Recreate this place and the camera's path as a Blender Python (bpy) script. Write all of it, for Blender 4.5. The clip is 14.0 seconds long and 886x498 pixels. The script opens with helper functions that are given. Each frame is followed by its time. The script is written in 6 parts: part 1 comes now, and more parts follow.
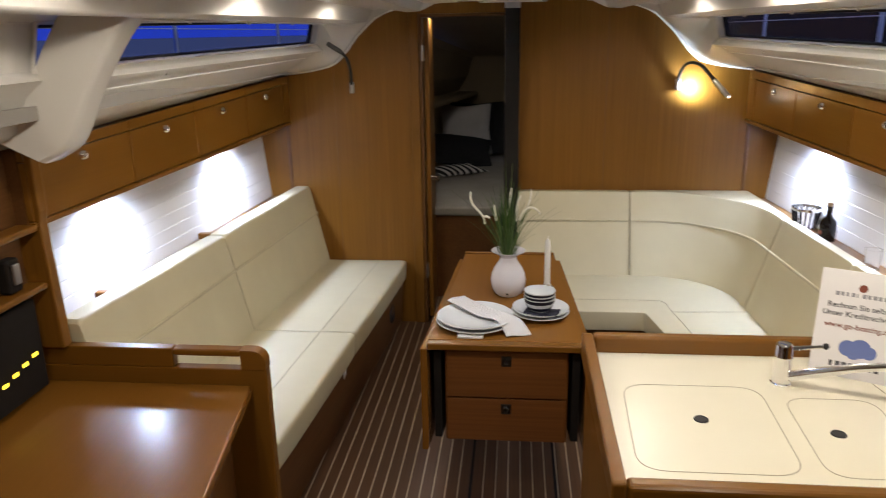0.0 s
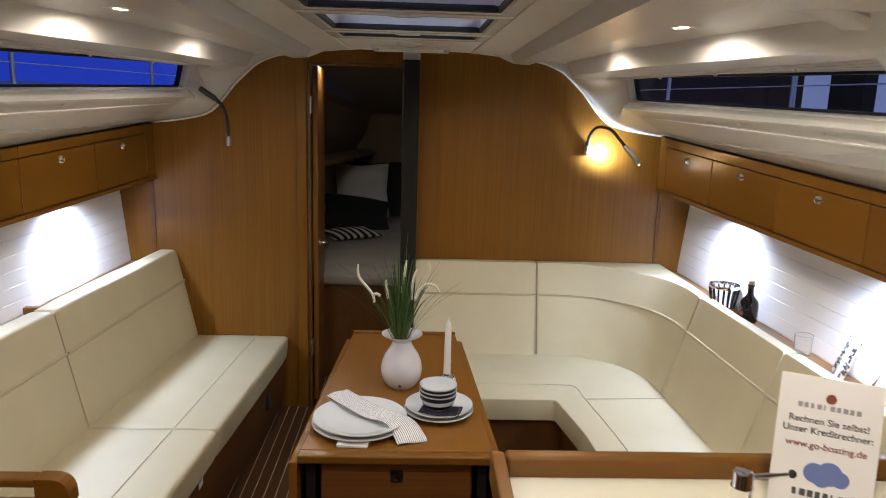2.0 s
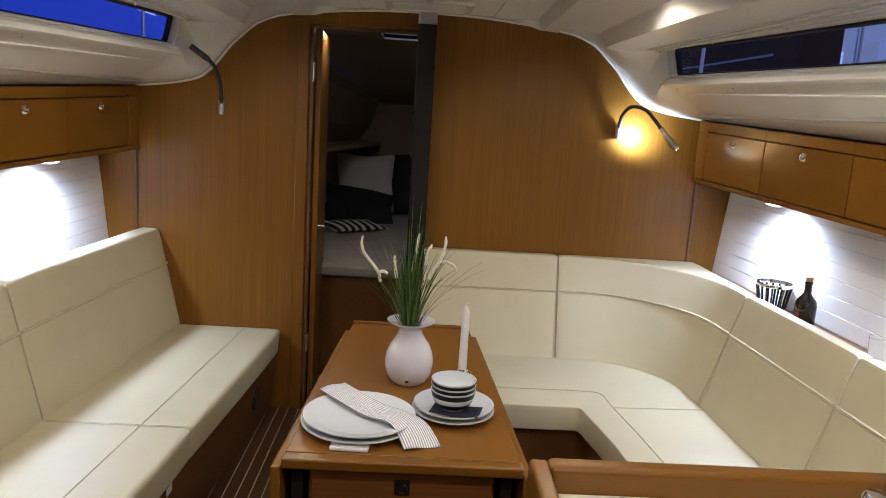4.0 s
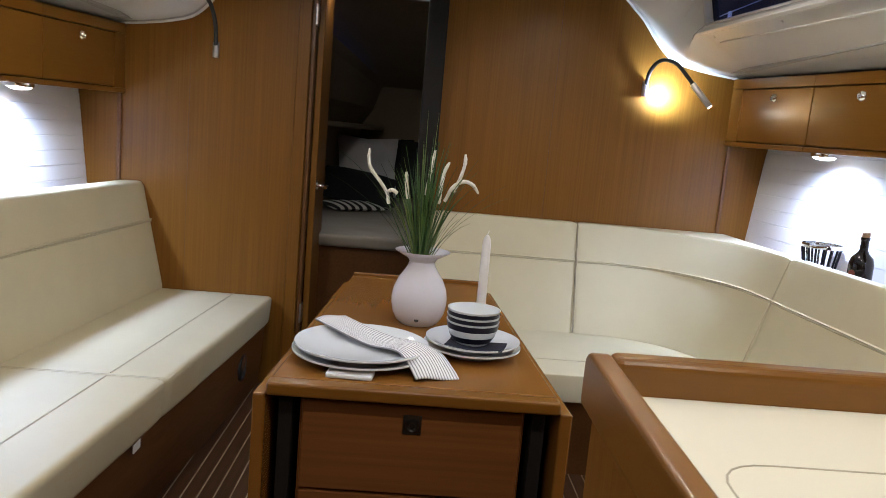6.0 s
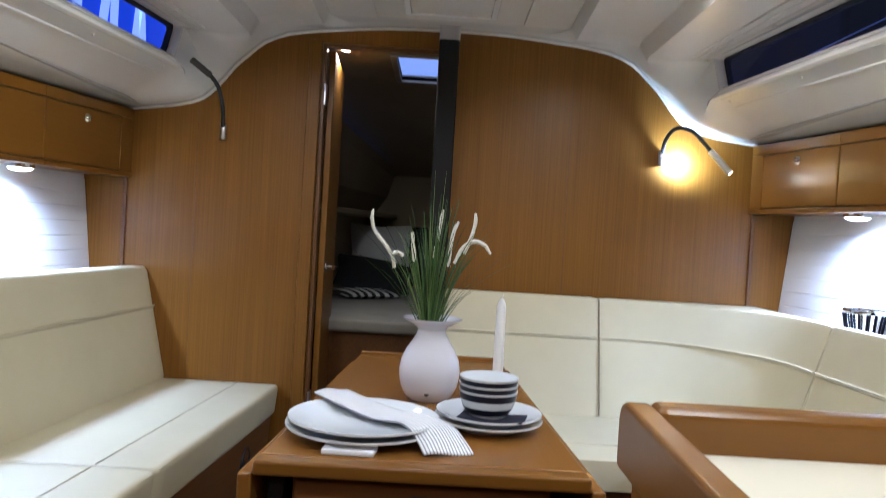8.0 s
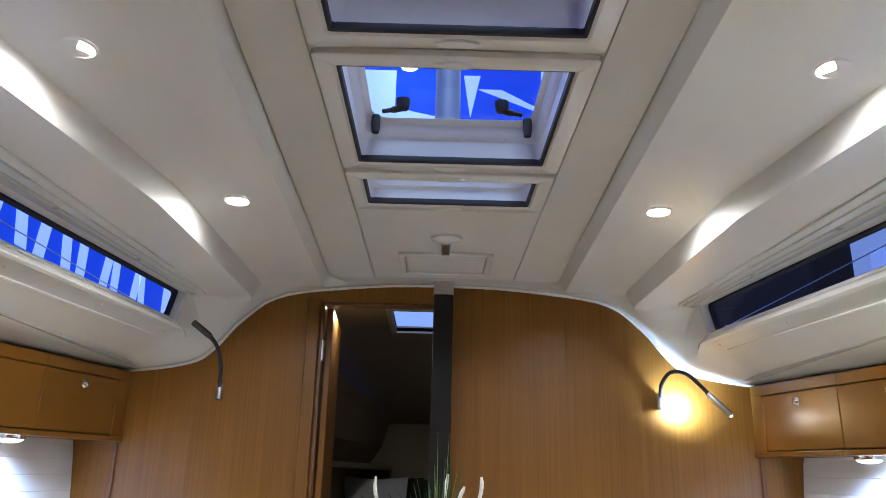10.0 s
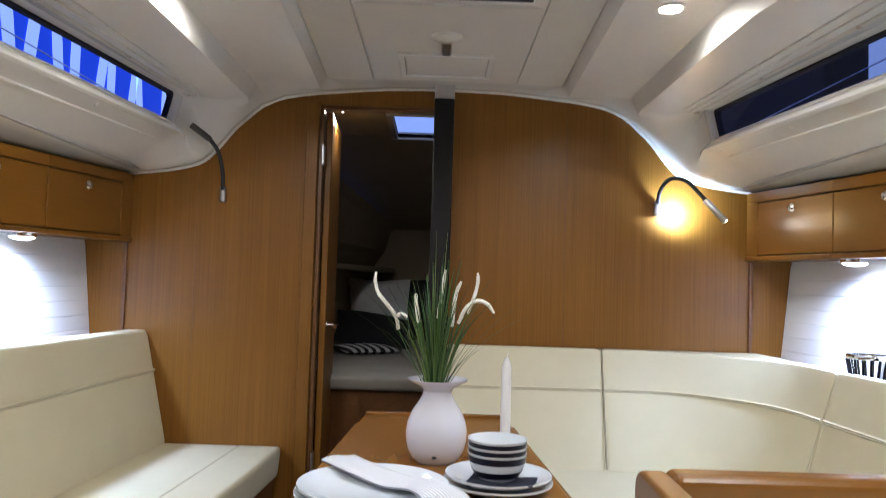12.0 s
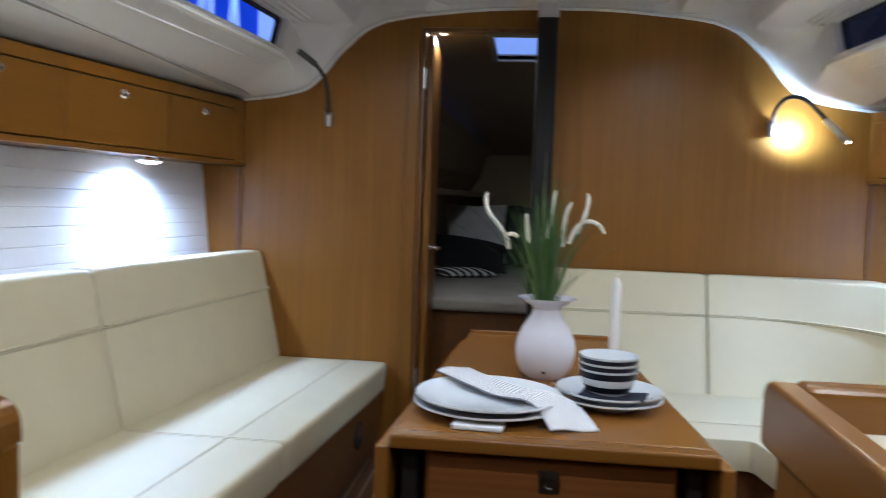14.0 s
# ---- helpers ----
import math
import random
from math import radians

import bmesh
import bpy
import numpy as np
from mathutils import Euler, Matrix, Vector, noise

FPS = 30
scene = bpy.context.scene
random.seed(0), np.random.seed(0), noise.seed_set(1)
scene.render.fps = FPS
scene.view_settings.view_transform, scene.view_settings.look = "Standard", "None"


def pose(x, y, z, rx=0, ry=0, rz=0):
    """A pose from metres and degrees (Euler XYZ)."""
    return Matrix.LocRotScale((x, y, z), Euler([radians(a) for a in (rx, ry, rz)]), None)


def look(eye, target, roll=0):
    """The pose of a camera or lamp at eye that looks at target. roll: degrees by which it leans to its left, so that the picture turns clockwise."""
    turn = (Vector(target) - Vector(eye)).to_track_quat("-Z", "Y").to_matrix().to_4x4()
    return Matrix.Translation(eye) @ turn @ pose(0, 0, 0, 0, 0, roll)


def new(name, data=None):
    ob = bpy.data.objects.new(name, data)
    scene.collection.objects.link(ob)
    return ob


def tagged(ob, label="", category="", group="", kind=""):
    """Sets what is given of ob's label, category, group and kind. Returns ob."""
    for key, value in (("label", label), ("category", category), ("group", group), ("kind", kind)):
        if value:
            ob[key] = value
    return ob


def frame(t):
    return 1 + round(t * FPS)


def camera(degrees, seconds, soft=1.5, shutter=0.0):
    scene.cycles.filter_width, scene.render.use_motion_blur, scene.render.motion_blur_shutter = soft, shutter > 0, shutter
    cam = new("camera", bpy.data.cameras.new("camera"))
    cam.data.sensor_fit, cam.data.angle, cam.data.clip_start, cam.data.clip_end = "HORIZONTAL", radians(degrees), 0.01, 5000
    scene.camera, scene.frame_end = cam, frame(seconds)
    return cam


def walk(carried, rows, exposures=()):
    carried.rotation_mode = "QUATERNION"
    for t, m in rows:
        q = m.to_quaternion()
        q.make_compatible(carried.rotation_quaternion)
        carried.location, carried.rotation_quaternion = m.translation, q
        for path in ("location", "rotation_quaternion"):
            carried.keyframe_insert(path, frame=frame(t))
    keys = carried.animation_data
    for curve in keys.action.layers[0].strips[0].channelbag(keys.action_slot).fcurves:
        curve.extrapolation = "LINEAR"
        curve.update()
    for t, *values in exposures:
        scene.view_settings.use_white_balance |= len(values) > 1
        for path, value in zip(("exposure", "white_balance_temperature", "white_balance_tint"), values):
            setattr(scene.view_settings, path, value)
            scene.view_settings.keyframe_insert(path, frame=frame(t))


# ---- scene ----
cam = camera(62.2, 14.0, soft=0.8, shutter=0.4)
PATH = [
    (0, (0.026, -0.397, 1.817), (-0.168, 1.512, 1.251), -1.0),
    (0.5, (-0.006, -0.381, 1.852), (0.001, 1.523, 1.239), -1.3),
    (1, (0.02, -0.276, 1.85), (0.101, 1.645, 1.299), -0.3),
    (1.5, (0.056, -0.123, 1.807), (0.216, 1.81, 1.321), 0.9),
    (2, (0.043, 0.084, 1.762), (0.117, 2.041, 1.356), 1.7),
    (4.5, (-0.007, 0.461, 1.504), (0.053, 2.43, 1.158), 4.2),
    (5, (-0.014, 0.483, 1.446), (0.011, 2.459, 1.141), 4.5),
    (5.5, (-0.016, 0.56, 1.342), (0.03, 2.527, 0.984), 4.6),
    (6, (-0.027, 0.696, 1.22), (0.054, 2.671, 0.918), 5.0),
    (6.5, (-0.027, 0.828, 1.132), (0.073, 2.81, 0.879), 5.4),
    (7, (0.013, 0.905, 1.074), (0.074, 2.9, 0.944), 4.6),
    (7.5, (0.024, 0.875, 1.071), (0.032, 2.873, 0.97), 3.3),
    (8, (0.004, 0.834, 1.121), (0.017, 2.833, 1.081), 3.4),
    (8.5, (-0.011, 0.818, 1.129), (0.014, 2.801, 1.385), 3.5),
    (11, (-0.026, 0.808, 1.196), (-0.025, 2.711, 1.813), 0.5),
    (11.5, (-0.026, 0.815, 1.159), (-0.01, 2.795, 1.44), 1.5),
    (12, (-0.013, 0.822, 1.149), (0.004, 2.82, 1.242), 1.8),
    (12.5, (-0.014, 0.822, 1.113), (0.017, 2.821, 1.04), 1.9),
    (13, (-0.018, 0.825, 1.103), (0.024, 2.82, 0.96), 1.9),
    (13.5, (-0.018, 0.826, 1.103), (0.017, 2.821, 0.961), 2.0),
    (14, (-0.063, 0.79, 1.129), (-0.282, 2.775, 1.017), 2.0),
]
walk(cam, [(t, look(eye, target, roll)) for t, eye, target, roll in PATH],
     exposures=[(0, 0.01, 7100, 12), (2.2, -0.07, 7150, 12), (5.0, 0.01, 6850, 12), (6.5, 0.11, 6250, 11), (7.5, 0.27, 5750, 10),
                (8.5, 0.46, 5850, 9), (11.0, 0.52, 5750, 9), (12.0, 0.45, 6050, 10), (13.0, 0.27, 5950, 10), (14.0, 0.25, 5600, 7)])

# ---------------------------------------------------------------- world and light
world = bpy.data.worlds.new("hall")
scene.world = world
world.use_nodes = True
bg = world.node_tree.nodes["Background"]
bg.inputs["Color"].default_value = (0.30, 0.42, 0.75, 1)
bg.inputs["Strength"].default_value = 0.10


def lamp(name, kind, place, energy, colour, radius=0.03, target=None, spot=100, blend=0.6, label="", size=0.3):
    data = bpy.data.lights.new(name, kind)
    data.energy, data.color = energy, colour
    if kind == "AREA":
        data.shape, data.size = "DISK", size
    else:
        data.shadow_soft_size = radius
    if kind == "SPOT":
        data.spot_size, data.spot_blend = radians(spot), blend
    ob = new(name, data)
    ob.matrix_world = look(place, target) if target else Matrix.Translation(place)
    return ob


COOL, WARM, LAMPY, HALL = (0.54, 0.68, 1.0), (1.0, 0.95, 0.87), (0.55, 0.74, 1.0), (0.62, 0.74, 1.0)
DOWN = ((0.70, 0.15), (0.72, 1.10), (0.742, 2.07), (0.639, 2.895))
DOWN_PORT, DOWN_STARBOARD = (15.0, 11.0, 7.6, 7.0), (6.0, 27.0, 9.5, 7.2)
PUCK_Y = (3.41, 2.30)


def puck_x(y):
    return 1.470 + 0.05 * (3.41 - y)


for sx in (-1, 1):
    for y in PUCK_Y:
        lamp("puck_glow", "SPOT", (sx * puck_x(y), y, 1.254 - 0.016 * (4.0 - y)), 52 if y > 3 else 38, COOL, 0.03, (sx * puck_x(y), y, 0.5), 164, 1.0)
    for (x, y), watts in zip(DOWN, DOWN_PORT if sx < 0 else DOWN_STARBOARD):
        lamp("downlight_glow", "SPOT", (sx * x, y, 1.947), watts, WARM, 0.03, (sx * x, y, 0), 170, 0.22)
lamp("reading_glow", "SPOT", (1.028, 3.998, 1.487), 14, LAMPY, 0.016, (1.032, 4.038, 1.497), 177, 0.4)
lamp("cabin_glow", "SPOT", (-0.485, 4.29, 1.925), 8.0, WARM, 0.03, (-0.47, 4.35, 0), 176, 0.3)
# added unseen area lamps over the hatches, standing in for the hall's lighting
for y in (1.70, 2.37, 2.82, 4.62):
    lamp("hall_daylight", "AREA", (0.0, y, 3.4), 20 if y < 4 else 9, HALL, target=(0.0, y, 0), size=1.6)


# ---------------------------------------------------------------- materials
def material(name, rough=0.5, metal=0.0, spec=0.5, colour=(0.5, 0.5, 0.5)):
    m = bpy.data.materials.new(name)
    m.use_nodes = True
    b = m.node_tree.nodes["Principled BSDF"]
    b.inputs["Base Color"].default_value = (*colour, 1)
    b.inputs["Roughness"].default_value, b.inputs["Metallic"].default_value = rough, metal
    b.inputs["Specular IOR Level"].default_value = spec
    return m, m.node_tree.nodes, m.node_tree.links, b


def coords(nodes, links, scale, rot=(0, 0, 0), source="Object"):
    tc, mp = nodes.new("ShaderNodeTexCoord"), nodes.new("ShaderNodeMapping")
    mp.inputs["Scale"].default_value = scale
    mp.inputs["Rotation"].default_value = [radians(a) for a in rot]
    links.new(tc.outputs[source], mp.inputs["Vector"])
    return mp.outputs["Vector"]


def noise_tex(nodes, links, vec, scale=1, detail=4, rough=0.6):
    n = nodes.new("ShaderNodeTexNoise")
    n.inputs["Scale"].default_value, n.inputs["Detail"].default_value, n.inputs["Roughness"].default_value = scale, detail, rough
    links.new(vec, n.inputs["Vector"])
    return n.outputs["Fac"]


def ramp(nodes, links, fac, stops):
    r = nodes.new("ShaderNodeValToRGB")
    while len(r.color_ramp.elements) < len(stops):
        r.color_ramp.elements.new(0.5)
    for e, (p, c) in zip(r.color_ramp.elements, stops):
        e.position, e.color = p, (*c, 1)
    links.new(fac, r.inputs["Fac"])
    return r.outputs["Color"]


def mixc(nodes, links, fac, a, b, kind="MIX"):
    n = nodes.new("ShaderNodeMix")
    n.data_type, n.blend_type = "RGBA", kind
    for sock, v in ((n.inputs["Factor"], fac), (n.inputs["A"], a), (n.inputs["B"], b)):
        if hasattr(v, "is_linked"):
            links.new(v, sock)
        elif isinstance(v, tuple):
            sock.default_value = (*v, 1)
        else:
            sock.default_value = v
    return n.outputs["Result"]


def bump(nodes, links, b, height, strength=0.2, dist=0.002):
    n = nodes.new("ShaderNodeBump")
    n.inputs["Strength"].default_value, n.inputs["Distance"].default_value = strength, dist
    links.new(height, n.inputs["Height"])
    links.new(n.outputs["Normal"], b.inputs["Normal"])


def wood(name, light, dark, axis="z", rough=0.32, fine=90, source="Object", calm=1.0, spec=0.36, coat=0.08):
    """Varnished veneer whose grain runs along one axis: fine pores, broad streaks and slow tone changes."""
    m, n, l, b = material(name, rough)
    s = {"x": (1.2, fine, fine), "y": (fine, 1.2, fine), "z": (fine, fine, 1.2), "cab": (2, 1.2, fine)}[axis]
    pores = noise_tex(n, l, coords(n, l, s, source=source), 1, 5, 0.65)
    s2 = {"x": (0.5, 14, 14), "y": (14, 0.5, 14), "z": (14, 14, 0.5), "cab": (0.6, 0.5, 14)}[axis]
    streak = noise_tex(n, l, coords(n, l, s2, source=source), 1, 3, 0.5)
    mid = tuple(0.5 * (p + q) for p, q in zip(light, dark))
    light, dark = (tuple(m_ + calm * (c - m_) for c, m_ in zip(t_, mid)) for t_ in (light, dark))
    c1 = ramp(n, l, pores, [(0.30, dark), (0.50, mid), (0.70, light)])
    c2 = ramp(n, l, streak, [(0.25, tuple((1 - 0.25 * calm) * v for v in mid)), (0.75, tuple(1.08 * v for v in light))])
    col = mixc(n, l, 0.34, c1, c2)
    info = n.new("ShaderNodeObjectInfo")
    tone = ramp(n, l, info.outputs["Random"], [(0, (0.90, 0.90, 0.90)), (1, (1.05, 1.03, 1.0))])
    l.new(mixc(n, l, 1.0, col, tone, "MULTIPLY"), b.inputs["Base Color"])
    r = n.new("ShaderNodeMapRange")
    r.inputs["To Min"].default_value, r.inputs["To Max"].default_value = rough - 0.01, rough + 0.06
    l.new(pores, r.inputs["Value"])
    if axis == "z":
        l.new(r.outputs["Result"], b.inputs["Roughness"])
        bump(n, l, b, pores, 0.05, 0.0004)
    b.inputs["Coat Weight"].default_value, b.inputs["Coat Roughness"].default_value = coat, 0.26
    b.inputs["Specular IOR Level"].default_value = spec
    return m


def mottled(name, colour, other, rough, scale, strength=0.15, metal=0.0, fine=260, dist=0.001):
    m, n, l, b = material(name, rough, metal)
    v = coords(n, l, (1, 1, 1))
    broad, small = noise_tex(n, l, v, scale, 4), noise_tex(n, l, v, fine, 3)
    l.new(ramp(n, l, broad, [(0.35, other), (0.65, colour)]), b.inputs["Base Color"])
    bump(n, l, b, small, strength, dist)
    return m


def plain(name, colour, rough=0.5, metal=0.0):
    m, n, l, b = material(name, rough, metal, colour=colour)
    v = coords(n, l, (1, 1, 1))
    mr = n.new("ShaderNodeMapRange")
    mr.inputs["To Min"].default_value, mr.inputs["To Max"].default_value = max(0.02, rough - 0.05), min(1, rough + 0.08)
    l.new(noise_tex(n, l, v, 35, 3), mr.inputs["Value"])
    l.new(mr.outputs["Result"], b.inputs["Roughness"])
    return m


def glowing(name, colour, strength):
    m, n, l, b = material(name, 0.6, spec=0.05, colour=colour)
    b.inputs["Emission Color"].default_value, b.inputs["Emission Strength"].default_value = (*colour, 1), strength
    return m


def glass(name, tint=(1, 1, 1), rough=0.0):
    m, n, l, b = material(name, rough, colour=tint)
    b.inputs["Transmission Weight"].default_value, b.inputs["IOR"].default_value = 1.0, 1.45
    return m


def pane_glass(name, tint):
    """A thin flat pane: clear, with a mirror gloss that grows towards the edge-on view."""
    m = bpy.data.materials.new(name)
    m.use_nodes = True
    n, l = m.node_tree.nodes, m.node_tree.links
    n.clear()
    out, mix, clear, gloss, lw, pw, ad = (n.new("ShaderNode" + k) for k in ("OutputMaterial", "MixShader", "BsdfTransparent", "BsdfGlossy", "LayerWeight", "Math", "Math"))
    clear.inputs["Color"].default_value = (*tint, 1)
    gloss.inputs["Roughness"].default_value = 0.03
    lw.inputs["Blend"].default_value = 0.5
    pw.operation, ad.operation = "POWER", "MULTIPLY_ADD"
    pw.inputs[1].default_value = 5.0
    ad.inputs[1].default_value, ad.inputs[2].default_value = 0.30, 0.02
    l.new(lw.outputs["Facing"], pw.inputs[0])
    l.new(pw.outputs["Value"], ad.inputs[0])
    l.new(ad.outputs["Value"], mix.inputs["Fac"])
    l.new(clear.outputs["BSDF"], mix.inputs[1])
    l.new(gloss.outputs["BSDF"], mix.inputs[2])
    l.new(mix.outputs["Shader"], out.inputs["Surface"])
    return m


OAK_L, OAK_D = (0.230, 0.101, 0.015), (0.134, 0.051, 0.006)
M_WOOD_Z = wood("veneer_upright", OAK_L, OAK_D, "z", 0.40, 120, calm=0.9, spec=0.20, coat=0.10)
M_WOOD_Y = wood("veneer_long", OAK_L, OAK_D, "y", 0.28, 160, calm=0.26)
M_WOOD_X = wood("veneer_across", OAK_L, OAK_D, "x", 0.28, 160, calm=0.26)
M_TABLE = wood("table_veneer", (0.250, 0.108, 0.020), (0.155, 0.062, 0.010), "y", 0.27, 130, calm=0.20)
M_LEAF = wood("leaf_veneer", (0.250, 0.108, 0.020), (0.155, 0.062, 0.010), "cab", 0.27, 130, calm=0.20)
M_CAB = wood("cabinet_veneer", OAK_L, OAK_D, "cab", 0.28, 160, calm=0.26)
M_RED_Z = wood("drawer_veneer", (0.22, 0.085, 0.024), (0.13, 0.045, 0.012), "x", 0.3)
M_DARKWOOD = wood("base_veneer", (0.17, 0.072, 0.022), (0.095, 0.038, 0.011), "y", 0.4)
M_PLANK = wood("dark_floor_plank", (0.105, 0.050, 0.024), (0.055, 0.025, 0.012), "y", 0.36, 60)
M_HOLLY = mottled("pale_inlay", (0.50, 0.42, 0.30), (0.40, 0.32, 0.22), 0.45, 12)
M_LEATHER = mottled("cream_leather", (0.61, 0.555, 0.385), (0.57, 0.515, 0.355), 0.48, 3.0, 0.35, fine=420, dist=0.0012)
M_SEAM = plain("seam_thread", (0.52, 0.47, 0.34), 0.8)
M_GAP = plain("cushion_gap", (0.30, 0.26, 0.18), 0.9)
M_JOINT = plain("lid_joint", (0.42, 0.38, 0.28), 0.7)
M_GEL = mottled("white_gelcoat", (0.74, 0.72, 0.67), (0.71, 0.69, 0.64), 0.24, 1.6, 0.03, fine=60)
M_HEAD = mottled("headliner_vinyl", (0.58, 0.545, 0.48), (0.55, 0.515, 0.45), 0.6, 2, 0.2, fine=500)
M_WORK = mottled("cream_worktop", (0.76, 0.72, 0.58), (0.73, 0.69, 0.55), 0.28, 2, 0.05, fine=90)
M_LINING = mottled("white_lining", (0.80, 0.81, 0.82), (0.77, 0.78, 0.80), 0.45, 2, 0.08)
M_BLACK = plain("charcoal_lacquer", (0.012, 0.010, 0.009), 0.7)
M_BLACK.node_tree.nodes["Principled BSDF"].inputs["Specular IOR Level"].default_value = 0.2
M_RUBBER = plain("black_rubber", (0.015, 0.015, 0.017), 0.6)
M_CHROME = plain("polished_chrome", (0.82, 0.82, 0.84), 0.09, 1.0)
M_STEEL = plain("brushed_steel", (0.55, 0.55, 0.56), 0.32, 1.0)
M_GUNMETAL = plain("dark_gunmetal", (0.09, 0.085, 0.08), 0.35, 1.0)
M_GLASS = glass("clear_glass")
M_WINDOW = pane_glass("window_glass", (0.86, 0.90, 0.96))
M_PUCK = glowing("led_cool", (0.85, 0.92, 1.0), 14)
M_DOWN = glowing("led_warm", (1.0, 0.92, 0.80), 130)


# ---------------------------------------------------------------- mesh helpers
def add_mesh(bm, other):
    me = bpy.data.meshes.new("tmp")
    other.to_mesh(me)
    other.free()
    bm.from_mesh(me)
    bpy.data.meshes.remove(me)


def hexa(bm, c, bev=0.0, seg=2):
    """A six-sided block from its corners: four below and four above, in the same turn."""
    t = bmesh.new()
    v = [t.verts.new(p) for p in c]
    for f in ((3, 2, 1, 0), (4, 5, 6, 7), (0, 1, 5, 4), (1, 2, 6, 5), (2, 3, 7, 6), (3, 0, 4, 7)):
        t.faces.new([v[i] for i in f])
    bmesh.ops.recalc_face_normals(t, faces=t.faces)
    if bev:
        bmesh.ops.bevel(t, geom=t.edges[:], offset=bev, segments=seg, profile=0.5, affect="EDGES", clamp_overlap=True)
    add_mesh(bm, t)


def bx(bm, x0, x1, y0, y1, z0, z1, bev=0.0, seg=2):
    hexa(bm, [(x0, y0, z0), (x1, y0, z0), (x1, y1, z0), (x0, y1, z0), (x0, y0, z1), (x1, y0, z1), (x1, y1, z1), (x0, y1, z1)], bev, seg)


def prism(bm, outline, along, a, b, bev=0.0, seg=2):
    """A flat outline drawn out from a to b along an axis; outline in the two other axes, in x, y, z order."""
    t = bmesh.new()

    def at(p, h):
        return {"z": (p[0], p[1], h), "y": (p[0], h, p[1]), "x": (h, p[0], p[1])}[along]
    lo, hi = [t.verts.new(at(p, a)) for p in outline], [t.verts.new(at(p, b)) for p in outline]
    t.faces.new(lo[::-1]), t.faces.new(hi)
    k = len(outline)
    for i in range(k):
        t.faces.new((lo[i], lo[(i + 1) % k], hi[(i + 1) % k], hi[i]))
    bmesh.ops.recalc_face_normals(t, faces=t.faces)
    if bev:
        sharp = [e for e in t.edges if len(e.link_faces) == 2 and e.calc_face_angle(0) > 0.5]
        bmesh.ops.bevel(t, geom=sharp, offset=bev, segments=seg, profile=0.5, affect="EDGES", clamp_overlap=True)
    add_mesh(bm, t)


def loft(bm, sections, closed=False, caps=True):
    t = bmesh.new()
    rows = [[t.verts.new(p) for p in s] for s in sections]
    k = len(rows[0])
    for r, q in zip(rows, rows[1:]):
        for i in range(k if closed else k - 1):
            t.faces.new((r[i], r[(i + 1) % k], q[(i + 1) % k], q[i]))
    if closed and caps:
        t.faces.new(rows[0][::-1]), t.faces.new(rows[-1])
    bmesh.ops.recalc_face_normals(t, faces=t.faces)
    add_mesh(bm, t)


def lathe(bm, profile, centre=(0, 0, 0), seg=32, caps=False):
    t = bmesh.new()
    rings = []
    for r, z in profile:
        rings.append([t.verts.new((centre[0] + r * math.cos(2 * math.pi * i / seg), centre[1] + r * math.sin(2 * math.pi * i / seg), centre[2] + z)) for i in range(seg)])
    for a, b in zip(rings, rings[1:]):
        for i in range(seg):
            t.faces.new((a[i], a[(i + 1) % seg], b[(i + 1) % seg], b[i]))
    if caps:
        t.faces.new(rings[0][::-1]), t.faces.new(rings[-1])
    bmesh.ops.remove_doubles(t, verts=t.verts, dist=1e-5)
    bmesh.ops.recalc_face_normals(t, faces=t.faces)
    add_mesh(bm, t)


def tube(bm, pts, radius, seg=10, caps=True):
    """A round bar along points; radius may be a number or one for each point."""
    pts = [Vector(p) for p in pts]
    rad = radius if isinstance(radius, (list, tuple)) else [radius] * len(pts)
    up, rings = None, []
    for i, p in enumerate(pts):
        d = (pts[min(i + 1, len(pts) - 1)] - pts[max(i - 1, 0)]).normalized()
        if up is None:
            up = d.orthogonal().normalized()
        up = (up - d * up.dot(d)).normalized()
        side = d.cross(up)
        rings.append([p + rad[i] * (math.cos(2 * math.pi * j / seg) * up + math.sin(2 * math.pi * j / seg) * side) for j in range(seg)])
    loft(bm, rings, True, caps)


def bow(ctrl, n=16):
    """Points of a smooth curve (Catmull-Rom) through a few given ones."""
    c = [Vector(p) for p in ctrl]
    c = [c[0] * 2 - c[1], *c, c[-1] * 2 - c[-2]]
    out = []
    for i in range(1, len(c) - 2):
        for j in range(n):
            t = j / n
            out.append(0.5 * (2 * c[i] + (c[i + 1] - c[i - 1]) * t + (2 * c[i - 1] - 5 * c[i] + 4 * c[i + 1] - c[i + 2]) * t * t
                              + (3 * c[i] - c[i - 1] - 3 * c[i + 1] + c[i + 2]) * t ** 3))
    return out + [c[-2]]


def part(name, bm, mat, parent=None, label="", smooth=False):
    me = bpy.data.meshes.new(name)
    bm.to_mesh(me)
    bm.free()
    me.materials.append(mat)
    if smooth:
        me.polygons.foreach_set("use_smooth", [True] * len(me.polygons))
        me.set_sharp_from_angle(angle=radians(38))
    ob = new(name, me)
    if parent:
        ob.parent = parent
        ob.matrix_parent_inverse = parent.matrix_world.inverted()
    if label:
        ob["label"] = label
    return ob


def thing(name, label, category, place=(0, 0, 0), group="", kind=""):
    ob = new(name)
    ob.location = place
    ob.empty_display_size = 0.1
    bpy.context.view_layer.update()
    return tagged(ob, label, category, group, kind)


def setting(name, bm, mat, label, category="", smooth=False):
    return tagged(part(name, bm, mat, smooth=smooth), label, category or name.split("_")[0], kind="structure")


# ---------------------------------------------------------------- plan
BULK = 4.05          # the saloon's forward bulkhead
FLOOR_AFT = -1.5


